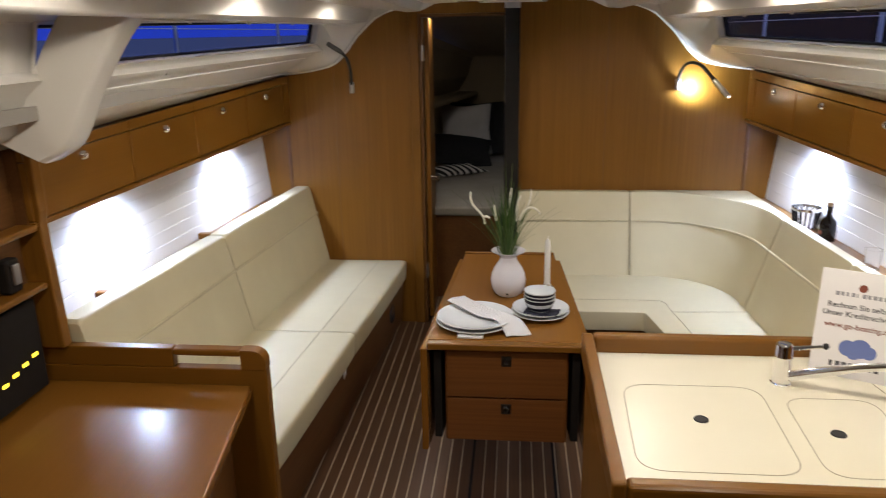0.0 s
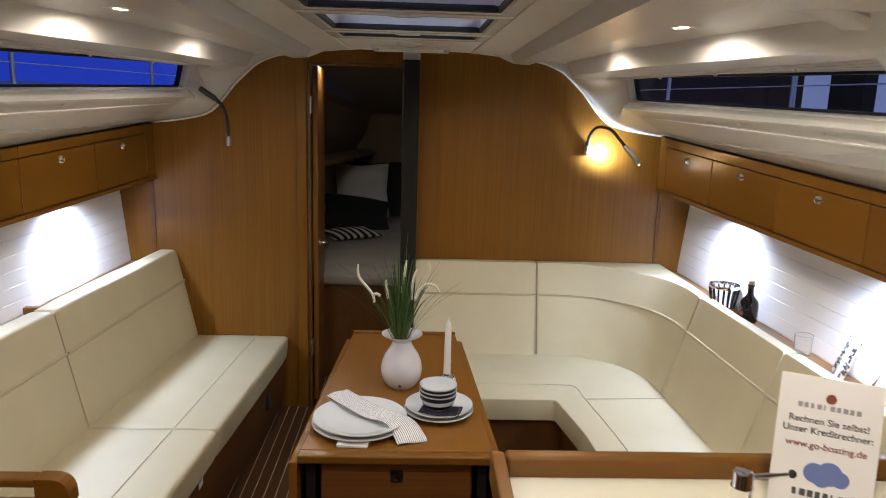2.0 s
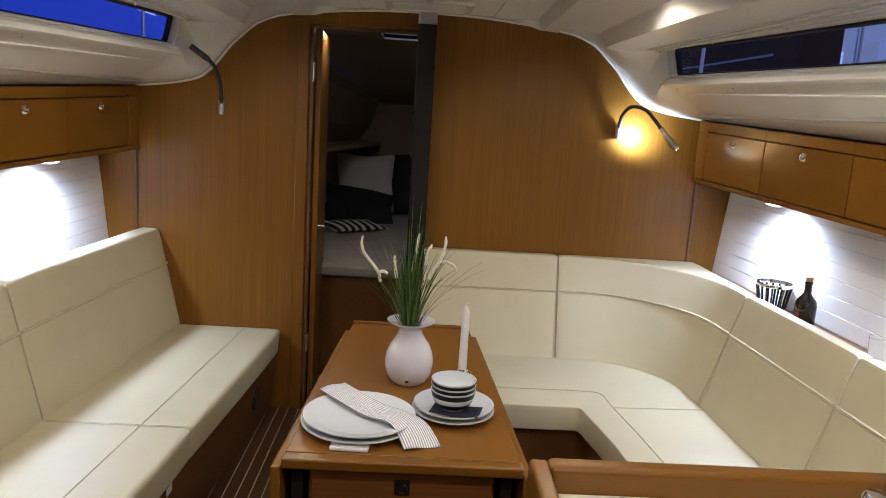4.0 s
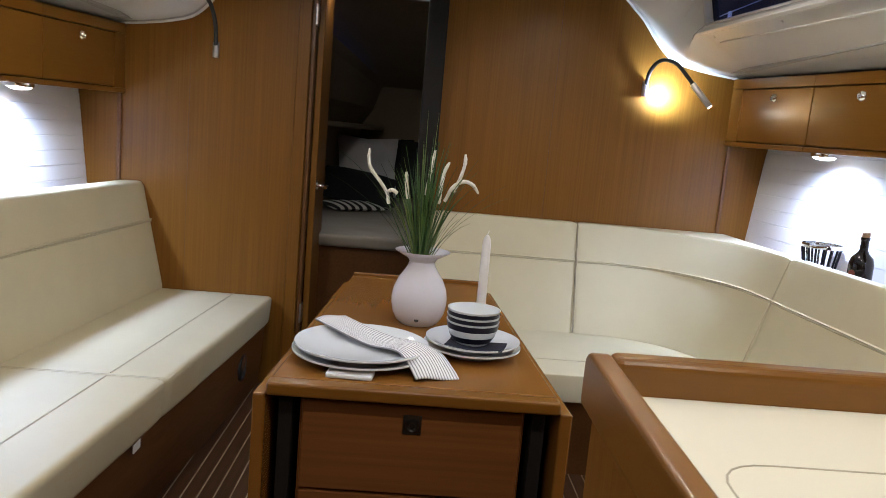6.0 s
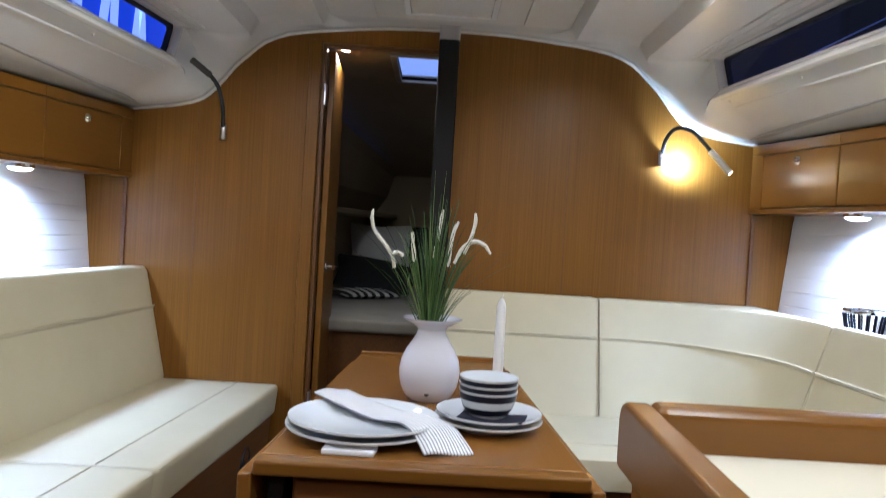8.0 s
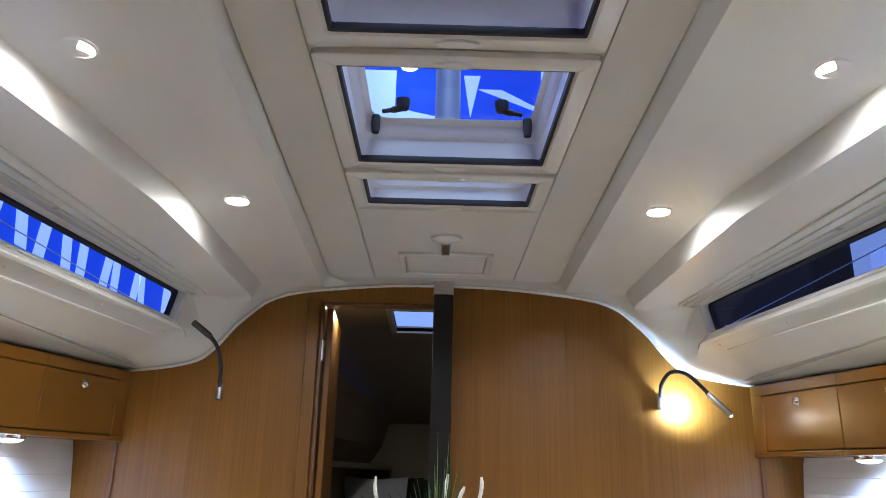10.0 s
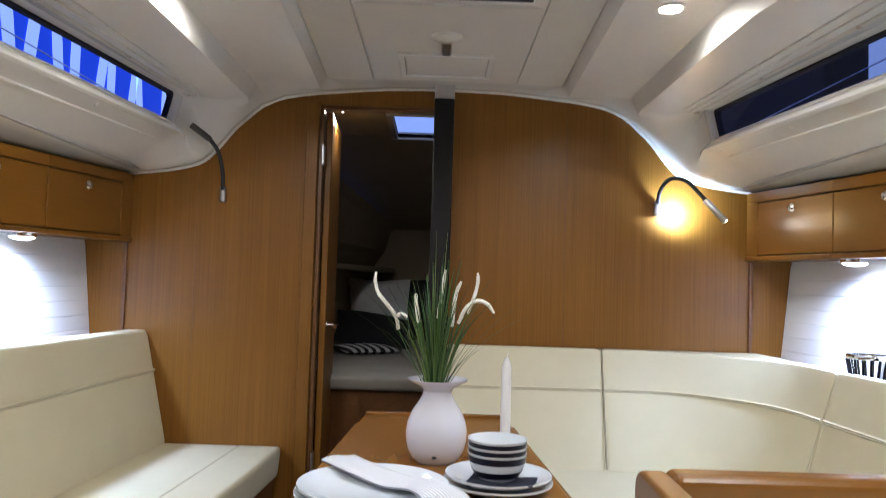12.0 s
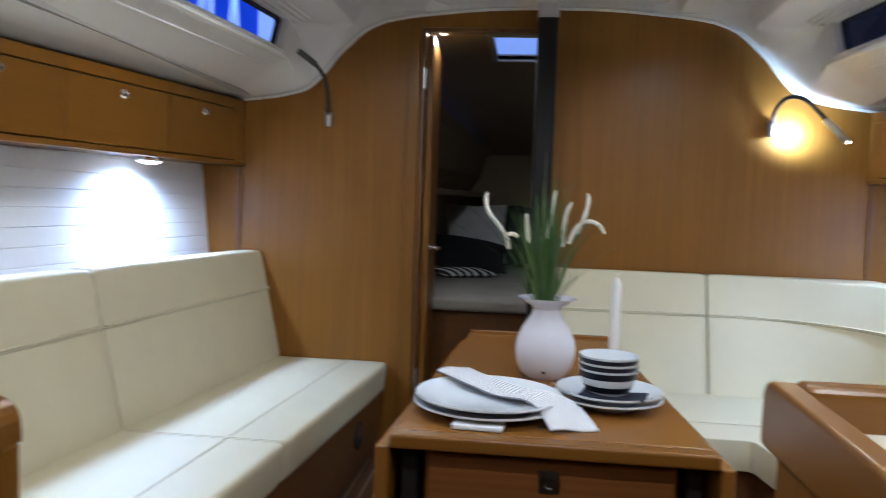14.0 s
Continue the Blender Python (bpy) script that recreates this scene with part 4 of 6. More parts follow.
# ---------------------------------------------------------------- ceiling fittings
def hatch(y0, y1, lid_up=0.075, handles=True):
    h = thing("roof_hatch", "aluminium framed roof hatch with a clear lid", "hatch", (0, 0.5 * (y0 + y1), 1.98), "roof hatches")
    W = 0.245

    def ring(inset, rad, z, n=5):
        pts = []
        for cx, cy, a0 in ((-W + inset + rad, y0 + inset + rad, 180), (W - inset - rad, y0 + inset + rad, 270), (W - inset - rad, y1 - inset - rad, 0), (-W + inset + rad, y1 - inset - rad, 90)):
            for i in range(n + 1):
                a = radians(a0 + 90 * i / n)
                pts.append((cx + rad * math.cos(a), cy + rad * math.sin(a), z))
        return pts
    bm = bmesh.new()
    loft(bm, [ring(i_, r_, z) for i_, r_, z in ((-0.045, 0.012, 1.986), (-0.045, 0.012, 1.972), (-0.040, 0.010, 1.968), (-0.006, 0.006, 1.968), (0.0, 0.006, 1.974), (0.0, 0.006, 1.99))], True, caps=False)
    part("trim_frame", bm, M_GEL, h, "broad white trim", True)
    bm = bmesh.new()
    loft(bm, [ring(i_, r_, z) for i_, r_, z in ((0.0002, 0.006, 1.972), (0.007, 0.008, 1.974), (0.009, 0.01, 1.984), (0.006, 0.01, 1.99))], True, caps=False)
    part("blind_slot", bm, M_RUBBER, h, "dark blind slot", True)
    bm = bmesh.new()
    loft(bm, [ring(i_, r_, z) for i_, r_, z in ((0.004, 0.02, 1.986), (0.006, 0.03, 1.99 + 0.6 * lid_up), (0.016, 0.04, 1.99 + 0.75 * lid_up), (0.02, 0.04, 2.0 + lid_up), (0.03, 0.045, 2.004 + lid_up), (0.035, 0.045, 2.012 + lid_up), (0.02, 0.045, 2.02 + lid_up), (-0.02, 0.045, 2.02 + lid_up))], True, caps=False)
    part("coaming", bm, M_LINING, h, "white rounded coaming", True)
    bm = bmesh.new()
    lo, hi = [bm.verts.new(p) for p in ring(0.022, 0.045, 2.013 + lid_up)], [bm.verts.new(p) for p in ring(0.022, 0.045, 2.019 + lid_up)]
    bm.faces.new(lo[::-1]), bm.faces.new(hi)
    part("pane", bm, M_WINDOW, h).visible_shadow = False
    for ya, s in ((y0 - 0.03, 1), (y1 + 0.012, -1)):
        bm = bmesh.new()
        lathe(bm, [(0.0, -0.004), (0.04, -0.003), (0.045, 0.0)], (0, 0, 0), 24)
        bmesh.ops.transform(bm, matrix=Matrix.Translation((0, ya + 0.01, 1.967)) @ Matrix.Diagonal((1.0, 0.32, 1, 1)), verts=bm.verts)
        part("pull", bm, M_GEL, h, smooth=True)
    if handles:
        for sx in (-1, 1):
            bm = bmesh.new()
            zc = 2.008 + lid_up
            yc = y0 + 0.73 * (y1 - y0)
            lathe(bm, [(0.0, -0.022), (0.014, -0.02), (0.018, -0.006), (0.018, 0.006)], (sx * 0.125, yc, zc), 16)
            tube(bm, bow([(sx * 0.125, yc, zc - 0.016), (sx * 0.150, yc + 0.006, zc - 0.020), (sx * 0.178, yc + 0.012, zc - 0.022)], 4), [0.009] * 5 + [0.006] * 4, 8)
            part("handle", bm, M_RUBBER, h, "black turning handle", True)
            bm = bmesh.new()
            lathe(bm, [(0.0, -0.02), (0.010, -0.018), (0.012, 0.0), (0.012, 0.03)], (sx * 0.20, y1 - 0.05, 2.0 + lid_up * 0.7), 12)
            part("stay", bm, M_RUBBER, h, "black lid stay", True)
    return h


hatch(*HATCHES[0], 0.09)
hatch(*HATCHES[1])
hatch(*HATCHES[2], 0.05, False)

bm = bmesh.new()
bx(bm, -0.290, 0.290, 2.968, 3.80, 1.9765, 1.984, 0.002)
setting("ceiling_panel_middle", bm, M_HEAD, "greige vinyl ceiling panel ahead of the hatches", "ceiling")
vent = thing("ceiling_panel", "small square white inspection panel in the headliner", "panel", (0, 3.55, 1.985))
bm = bmesh.new()
for x0, x1, y0, y1 in ((-0.176, 0.180, 3.434, 3.456), (-0.176, 0.180, 3.70, 3.722), (-0.176, -0.152, 3.4565, 3.6995), (0.156, 0.180, 3.4565, 3.6995)):
    bx(bm, x0, x1, y0, y1, 1.964, 1.980, 0.004)
part("frame", bm, M_GEL, vent)
bm = bmesh.new()
bx(bm, -0.147, 0.151, 3.4615, 3.6945, 1.970, 1.980, 0.002)
part("plate", bm, M_HEAD, vent)
mount = thing("ceiling_mount", "white ceiling fitting above the mast post", "fitting", (0.0, 3.26, 1.98))
bm = bmesh.new()
lathe(bm, [(0.0, -0.016), (0.03, -0.014), (0.052, -0.006), (0.056, 0.004)], (0, 0, 0), 28)
bmesh.ops.transform(bm, matrix=Matrix.Translation((0, 3.25, 1.974)) @ Matrix.Diagonal((1, 0.8, 1, 1)), verts=bm.verts)
part("disc", bm, M_GEL, mount, smooth=True)
bm = bmesh.new()
bx(bm, -0.016, 0.016, 3.27, 3.41, 1.957, 1.977, 0.004)
part("arm", bm, M_STEEL, mount)

for sx in (-1, 1):
    for x, y in DOWN:
        d = thing("downlight", "recessed warm-white ceiling downlight with a white rim", "lamp", (sx * x, y, 1.9615), "downlights")
        bm = bmesh.new()
        lathe(bm, [(0.040, 0.004), (0.040, -0.003), (0.034, -0.006), (0.031, -0.002)], d.location, 28)
        part("rim", bm, M_GEL, d, smooth=True)
        bm = bmesh.new()
        lathe(bm, [(0.0, -0.004), (0.031, -0.002)], d.location, 28)
        part("lens", bm, M_DOWN, d, "glowing lens").visible_shadow = False

# vinyl covered strips of the middle roof, between trims and beams
def strip_edge(y):
    return 0.417 + 0.033 * (y - 1.85)


for sx in (-1, 1):
    bm = bmesh.new()
    o0, o1 = strip_edge(-1.45), strip_edge(3.80)
    hexa(bm, [(sx * 0.293, -1.45, 1.9722), (sx * o0, -1.45, 1.9705), (sx * o1, 3.80, 1.9705), (sx * 0.293, 3.80, 1.9722),
              (sx * 0.293, -1.45, 1.979), (sx * o0, -1.45, 1.976), (sx * o1, 3.80, 1.976), (sx * 0.293, 3.80, 1.979)], 0.002)
    setting("ceiling_panel_side", bm, M_HEAD, "greige vinyl ceiling panel beside the hatches", "ceiling")

# ---------------------------------------------------------------- mast post
post = thing("mast_post", "charcoal mast compression post with a bright collar", "post", (-0.008, 3.99, 0))
bm = bmesh.new()
prism(bm, rounded([(-0.042, 3.945), (0.044, 3.945), (0.044, 4.044), (-0.042, 4.044)], 0.012, 4), "z", 0, 1.942)
part("shaft", bm, M_BLACK, post, smooth=True)
bm = bmesh.new()
prism(bm, rounded([(-0.043, 3.944), (0.045, 3.944), (0.045, 4.045), (-0.043, 4.045)], 0.012, 4), "z", 1.9425, 2.002)
part("collar", bm, M_STEEL, post, "bright metal collar", True)

# ---------------------------------------------------------------- reading lamps
def reading_lamp(x, pts, head, lit, label):
    UP = 0.020
    pts, head = ([(p[0], p[1], p[2] + UP) for p in q] for q in (pts, head))
    r = thing("reading_lamp", label, "lamp", (x, BULK, 1.507), "reading lamps")
    t = bmesh.new()
    lathe(t, [(0.0, -0.033), (0.0125, -0.032), (0.0135, -0.03), (0.0135, 0.03), (0.012, 0.033), (0.0, 0.034)], (x, BULK - 0.018, 1.507), 20)
    part("base", t, M_STEEL, r, smooth=True)
    t = bmesh.new()
    tube(t, bow(pts, 8), 0.0088, 10)
    part("gooseneck", t, M_RUBBER, r, "black flexible neck", True)
    t = bmesh.new()
    a, b = Vector(head[0]), Vector(head[1])
    tube(t, [a, a.lerp(b, 0.04), a.lerp(b, 0.96), b], [0.011, 0.0135, 0.0135, 0.012], 16)
    h = part("head", t, M_STEEL if lit else M_GUNMETAL, r, smooth=True)
    t = bmesh.new()
    d = (b - a).normalized()
    tube(t, [b - d * 0.004, b + d * 0.0008], 0.0085, 14)
    part("lens", t, M_DOWN if lit else M_RUBBER, h, "small lens")
    return r


reading_lamp(-0.957, [(-0.957, 4.03, 1.50), (-0.950, 3.985, 1.59), (-0.955, 3.925, 1.66), (-0.975, 3.872, 1.699)],
             [(-0.973, 3.874, 1.697), (-1.040, 3.830, 1.748)], False, "black gooseneck reading lamp with steel base, unlit")
reading_lamp(0.950, [(0.950, 4.03, 1.50), (0.955, 4.0, 1.565), (0.985, 3.965, 1.608), (1.045, 3.945, 1.60), (1.10, 3.93, 1.545), (1.125, 3.925, 1.515)],
             [(1.122, 3.926, 1.518), (1.205, 3.905, 1.425)], True, "black gooseneck reading lamp with steel base, lit")
# ---------------------------------------------------------------- things on the table
M_CHINA = mottled("white_china", (0.70, 0.73, 0.74), (0.67, 0.70, 0.71), 0.07, 4, 0.02)
M_OPAL = mottled("opal_glaze", (0.72, 0.71, 0.76), (0.68, 0.67, 0.72), 0.13, 5, 0.02)
M_NAVY = plain("navy_glaze", (0.006, 0.007, 0.016), 0.3)
M_NAVY.node_tree.nodes["Principled BSDF"].inputs["Specular IOR Level"].default_value = 0.25
M_CANDLE = plain("white_wax", (0.82, 0.80, 0.76), 0.45)
M_NAVYCLOTH = mottled("navy_cloth", (0.012, 0.014, 0.032), (0.008, 0.009, 0.022), 0.85, 40, 0.5)


def striped_cloth(name):
    m, n, l, b = material(name, 0.85)
    v = coords(n, l, (1, 1, 1), source="UV")
    w = n.new("ShaderNodeTexWave")
    w.wave_type, w.bands_direction = "BANDS", "Y"
    w.inputs["Scale"].default_value, w.inputs["Distortion"].default_value = 4.6, 0.15
    l.new(v, w.inputs["Vector"])
    l.new(ramp(n, l, w.outputs["Fac"], [(0.16, (0.26, 0.26, 0.28)), (0.32, (0.80, 0.80, 0.80))]), b.inputs["Base Color"])
    bump(n, l, b, noise_tex(n, l, coords(n, l, (1, 1, 1)), 500, 2), 0.3, 0.001)
    return m


M_STRIPE = striped_cloth("pinstriped_cloth")


def plate(x, y, z, r, label):
    p = thing("plate", label, "plate", (x, y, z), "plates")
    t = bmesh.new()
    lathe(t, [(0.0, 0.004), (0.55 * r, 0.004), (0.60 * r, 0.0), (0.64 * r, 0.002), (0.80 * r, 0.012), (r, 0.020), (r * 1.005, 0.022), (r, 0.0245), (0.80 * r, 0.0165), (0.66 * r, 0.008), (0.0, 0.0075)], (x, y, z), 64)
    return part("dish", t, M_CHINA, p, smooth=True), p


plate(-0.126, 2.294, TZ, 0.152, "large white china dinner plate, lower of two")
plate(-0.124, 2.298, TZ + 0.0135, 0.150, "large white china dinner plate, upper of two")
plate(0.132, 2.400, TZ, 0.116, "small white china plate, lower of two")
plate(0.133, 2.403, TZ + 0.0125, 0.113, "small white china plate, upper of two")
BOWL = [(0.0, 0.003), (0.026, 0.003), (0.028, 0.0), (0.032, 0.0), (0.042, 0.008), (0.053, 0.024), (0.059, 0.040), (0.062, 0.058), (0.063, 0.060), (0.0605, 0.060), (0.057, 0.040), (0.050, 0.022), (0.036, 0.010), (0.0, 0.008)]
for k in range(3):
    z = TZ + 0.0250 + 0.0140 * k
    bowl = thing("bowl", "white china bowl with navy bands, stacked", "bowl", (0.128, 2.385, z), "stacked bowls")
    t = bmesh.new()
    lathe(t, BOWL, bowl.location, 40)
    part("cup", t, M_CHINA, bowl, smooth=True)
    for z0, z1 in ((0.012, 0.026), (0.0415, 0.0555)):
        t = bmesh.new()

        def rad(h):
            for (r0, h0), (r1, h1) in zip(BOWL[3:], BOWL[4:8]):
                if h0 <= h <= h1:
                    return r0 + (r1 - r0) * (h - h0) / (h1 - h0) + 0.0006
            return 0.0626
        lathe(t, [(rad(h), h) for h in np.linspace(z0, z1, 5)], bowl.location, 40)
        part("band", t, M_NAVY, bowl, "navy glazed band", True)

bm = bmesh.new()
secs = []
for i in range(13):
    u = i / 12
    secs.append([(0.062 + 0.13 * u + 0.02 * w, 2.330 - 0.03 * u + 0.072 * w, TZ + 0.0275 + 0.006 * abs(u - 0.5) * 2 + (0.004 if abs(w - 0.5) > 0.4 else 0.002)) for w in (0, 0.25, 0.5, 0.75, 1)])
loft(bm, secs)
bmesh.ops.recalc_face_normals(bm, faces=bm.faces)
cloth = tagged(part("napkin", bm, M_NAVYCLOTH, smooth=True), "folded navy cloth napkin under the bowls", "napkin")
cloth.modifiers.new("thick", "SOLIDIFY").thickness = 0.003

# striped napkin draped over the plates
bm = bmesh.new()
uvl = bm.loops.layers.uv.new("uv")
path = bow([(-0.215, 2.452, TZ + 0.050), (-0.150, 2.392, TZ + 0.038), (-0.080, 2.325, TZ + 0.032), (-0.028, 2.278, TZ + 0.041), (0.010, 2.240, TZ + 0.038), (0.032, 2.205, TZ + 0.022), (0.046, 2.172, TZ + 0.006)], 6)
grid = []
for i, p in enumerate(path):
    u = i / (len(path) - 1)
    d = (path[min(i + 1, len(path) - 1)] - path[max(i - 1, 0)])
    d.z = 0
    n_ = Vector((-d.y, d.x, 0)).normalized()
    pinch = 0.047 - 0.010 * math.exp(-((u - 0.52) / 0.12) ** 2) + 0.003 * u
    grid.append([p + n_ * pinch * (2 * w - 1) + Vector((0, 0, 0.004 * math.sin(5 * w + 7 * u) + 0.006 * math.exp(-((u - 0.52) / 0.1) ** 2) * math.sin(math.pi * w))) for w in np.linspace(0, 1, 9)])
vs = [[bm.verts.new(p) for p in row] for row in grid]
for i in range(len(vs) - 1):
    for j in range(8):
        f = bm.faces.new((vs[i][j], vs[i + 1][j], vs[i + 1][j + 1], vs[i][j + 1]))
        for lp, (a, b) in zip(f.loops, ((i, j), (i + 1, j), (i + 1, j + 1), (i, j + 1))):
            lp[uvl].uv = (a / len(vs) * 4, b / 8)
nap = tagged(part("napkin", bm, M_STRIPE, smooth=True), "white pinstriped cloth napkin draped over the plates", "napkin")
nap.modifiers.new("thick", "SOLIDIFY").thickness = 0.0035
bm = bmesh.new()
hexa(bm, [(-0.185, 2.142, TZ + 0.0005), (-0.09, 2.138, TZ + 0.0005), (-0.085, 2.18, TZ + 0.0005), (-0.18, 2.185, TZ + 0.0005),
          (-0.185, 2.142, TZ + 0.011), (-0.09, 2.138, TZ + 0.010), (-0.085, 2.18, TZ + 0.013), (-0.18, 2.185, TZ + 0.014)], 0.003, 3)
tagged(part("folded_cloth", bm, M_LINING, smooth=True), "folded white cloth end tucked under the plates", "napkin")

# vase with grasses
vase = thing("vase", "round white glazed vase with a flared rim", "vase", (0.024, 2.78, TZ))
bm = bmesh.new()
lathe(bm, [(0.0, 0.002), (0.044, 0.002), (0.050, 0.0), (0.064, 0.012), (0.075, 0.034), (0.080, 0.060), (0.0805, 0.078), (0.076, 0.104), (0.064, 0.132), (0.049, 0.154), (0.040, 0.170), (0.037, 0.182),
           (0.042, 0.191), (0.058, 0.200), (0.078, 0.211), (0.0795, 0.2135), (0.076, 0.2135), (0.056, 0.2035), (0.038, 0.194), (0.033, 0.182), (0.037, 0.168), (0.03, 0.13), (0.0, 0.13)], (0.024, 2.78, TZ), 56)
body = part("body", bm, M_OPAL, vase, smooth=True)
bm = bmesh.new()
lathe(bm, [(0.0, 0.0), (0.006, 0.0), (0.0062, 0.0015), (0, 0.002)], (0, 0, 0), 12)
bmesh.ops.transform(bm, matrix=Matrix.Translation((0.020, 2.7095, TZ + 0.024)) @ pose(0, 0, 0, 64, 0, 0), verts=bm.verts)
part("maker_dot", bm, M_RUBBER, vase, "small dark dot")

M_GRASS, gn, gl, gb = material("green_grass", 0.5)
rnd = gn.new("ShaderNodeNewGeometry")
gl.new(ramp(gn, gl, rnd.outputs["Random Per Island"], [(0, (0.014, 0.040, 0.008)), (0.6, (0.045, 0.11, 0.016)), (1, (0.16, 0.22, 0.05))]), gb.inputs["Base Color"])
M_FLUFF = mottled("white_flower_spike", (0.84, 0.81, 0.70), (0.72, 0.68, 0.55), 0.9, 90, 0.9, fine=400, dist=0.002)
plant = thing("grass_plant", "artificial grass with curled white flower spikes in the vase", "plant", (0.024, 2.78, TZ + 0.15))
rng = random.Random(4)
bm = bmesh.new()
VX, VY, VZ = 0.024, 2.78, TZ + 0.135


def blade(t, lean, turn, length, droop, width):
    d = Vector((math.cos(turn), math.sin(turn), 0))
    s = Vector((-d.y, d.x, 0))
    o = Vector((VX, VY, VZ)) + d * 0.012 * rng.random() + s * 0.012 * (rng.random() - 0.5)
    rows = []
    for i in range(8):
        f = i / 7
        out = min(0.028, lean * 0.06) * min(1, f * 3) + lean * max(0, f - 0.15) ** 1.4 * length
        p = o + d * out + Vector((0, 0, length * f - droop * length * f ** 3))
        w = width * (1 - f) ** 0.6 * (0.6 + 0.4 * min(1, f * 4)) + 0.0003
        rows.append((p - s * w, p + d * 0.0012, p + s * w))
    vr = [[t.verts.new(q) for q in r] for r in rows]
    for a, b in zip(vr, vr[1:]):
        for j in range(2):
            t.faces.new((a[j], a[j + 1], b[j + 1], b[j]))


for k in range(150):
    lean = abs(rng.gauss(0.20, 0.22))
    blade(bm, lean, rng.uniform(0, 6.283), rng.uniform(0.20, 0.44) * (1 - 0.25 * min(1, lean)), rng.uniform(0.0, 0.1) + 0.22 * lean, rng.uniform(0.0018, 0.0040))
for turn, lean, ln in ((0.3, 1.05, 0.30), (0.1, 0.8, 0.33), (2.9, 0.8, 0.40), (3.3, 0.95, 0.34), (0.5, 0.5, 0.38), (1.6, 0.25, 0.50), (1.2, 0.12, 0.48)):
    blade(bm, lean, turn, ln, 0.18 * lean, 0.0018)
leaves = part("leaves", bm, M_GRASS, plant)
leaves["kind"] = "stuff"
SPIKES = (((-0.150, 2.76, 1.205), (-0.152, 2.76, 1.180), (-0.143, 2.76, 1.150), (-0.112, 2.76, 1.115), (-0.090, 2.765, 1.085), (-0.083, 2.77, 1.055)),
          ((-0.088, 2.74, 1.092), (-0.072, 2.74, 1.096), (-0.058, 2.74, 1.088)),
          ((-0.036, 2.74, 1.150), (-0.033, 2.745, 1.12), (-0.026, 2.75, 1.075)),
          ((0.046, 2.80, 1.215), (0.040, 2.80, 1.175), (0.034, 2.80, 1.13), (0.028, 2.80, 1.085)),
          ((0.092, 2.78, 1.185), (0.080, 2.78, 1.16), (0.073, 2.78, 1.12), (0.070, 2.78, 1.065)),
          ((0.139, 2.80, 1.21), (0.140, 2.80, 1.185), (0.132, 2.80, 1.15), (0.112, 2.80, 1.10)),
          ((0.185, 2.75, 1.105), (0.165, 2.75, 1.128), (0.135, 2.75, 1.135), (0.105, 2.755, 1.115), (0.086, 2.76, 1.075)))
for pts in SPIKES:
    t = bmesh.new()
    c = bow(pts, 7)
    n_ = len(c)
    tube(t, c, [0.0054 * (0.55 + 0.45 * min(1, 6 * i / n_)) * (0.92 + 0.16 * rng.random()) for i in range(n_)], 9)
    part("flower_spike", t, M_FLUFF, plant, "curled white flower spike", True)
    t = bmesh.new()
    e = Vector(pts[-1])
    tube(t, bow([(VX + (e.x - VX) * 0.12, VY, VZ + 0.05), (VX + (e.x - VX) * 0.6, VY + (e.y - VY) * 0.5, VZ + (e.z - VZ) * 0.6), e], 5), 0.0014, 5)
    part("stalk", t, M_GRASS, plant)

# the vase and its plant stand a little further aft and are a little smaller
VASE_MOVE = Matrix.Translation((0.0, 2.645, TZ)) @ Matrix.Scale(0.935, 4) @ Matrix.Translation((-0.024, -2.78, -TZ))
PLANT_TRIM = Matrix.Translation((-0.008, 0, 0)) @ Matrix.Diagonal((0.93, 1, 1, 1))
for o in (*vase.children, *plant.children):
    o.data.transform(PLANT_TRIM @ VASE_MOVE if o.parent == plant else VASE_MOVE)
vase.location, plant.location = (0.0, 2.645, TZ), (0.0, 2.645, TZ + 0.13)
for o in (vase, plant):
    old = o.children
    bpy.context.view_layer.update()
    for c_ in old:
        c_.matrix_parent_inverse = o.matrix_world.inverted()

# candle
holder = thing("candlestick", "low chrome ball candlestick holding a candle", "candlestick", (0.167, 2.625, TZ))
bm = bmesh.new()
lathe(bm, [(0.0, 0.0), (0.030, 0.0), (0.032, 0.003), (0.024, 0.008), (0.026, 0.014), (0.034, 0.026), (0.034, 0.036), (0.026, 0.047), (0.0175, 0.052), (0.0175, 0.058), (0.0135, 0.058), (0.0135, 0.045), (0, 0.045)], (0.167, 2.625, TZ), 32)
part("stand", bm, M_CHROME, holder, smooth=True)
candle = thing("candle", "slim white unlit candle in the candlestick", "candle", (0.167, 2.625, TZ + 0.046))
bm = bmesh.new()
lathe(bm, [(0.0, 0.0), (0.0120, 0.0), (0.0130, 0.012), (0.0118, 0.188), (0.0100, 0.200), (0.004, 0.212), (0.0, 0.213)], (0.167, 2.625, TZ + 0.046), 24)
part("stick", bm, M_CANDLE, candle, smooth=True)
bm = bmesh.new()
tube(bm, [(0.167, 2.625, TZ + 0.257), (0.168, 2.625, TZ + 0.264), (0.171, 2.625, TZ + 0.270)], 0.0012, 6)
part("wick", bm, M_CANDLE, candle)

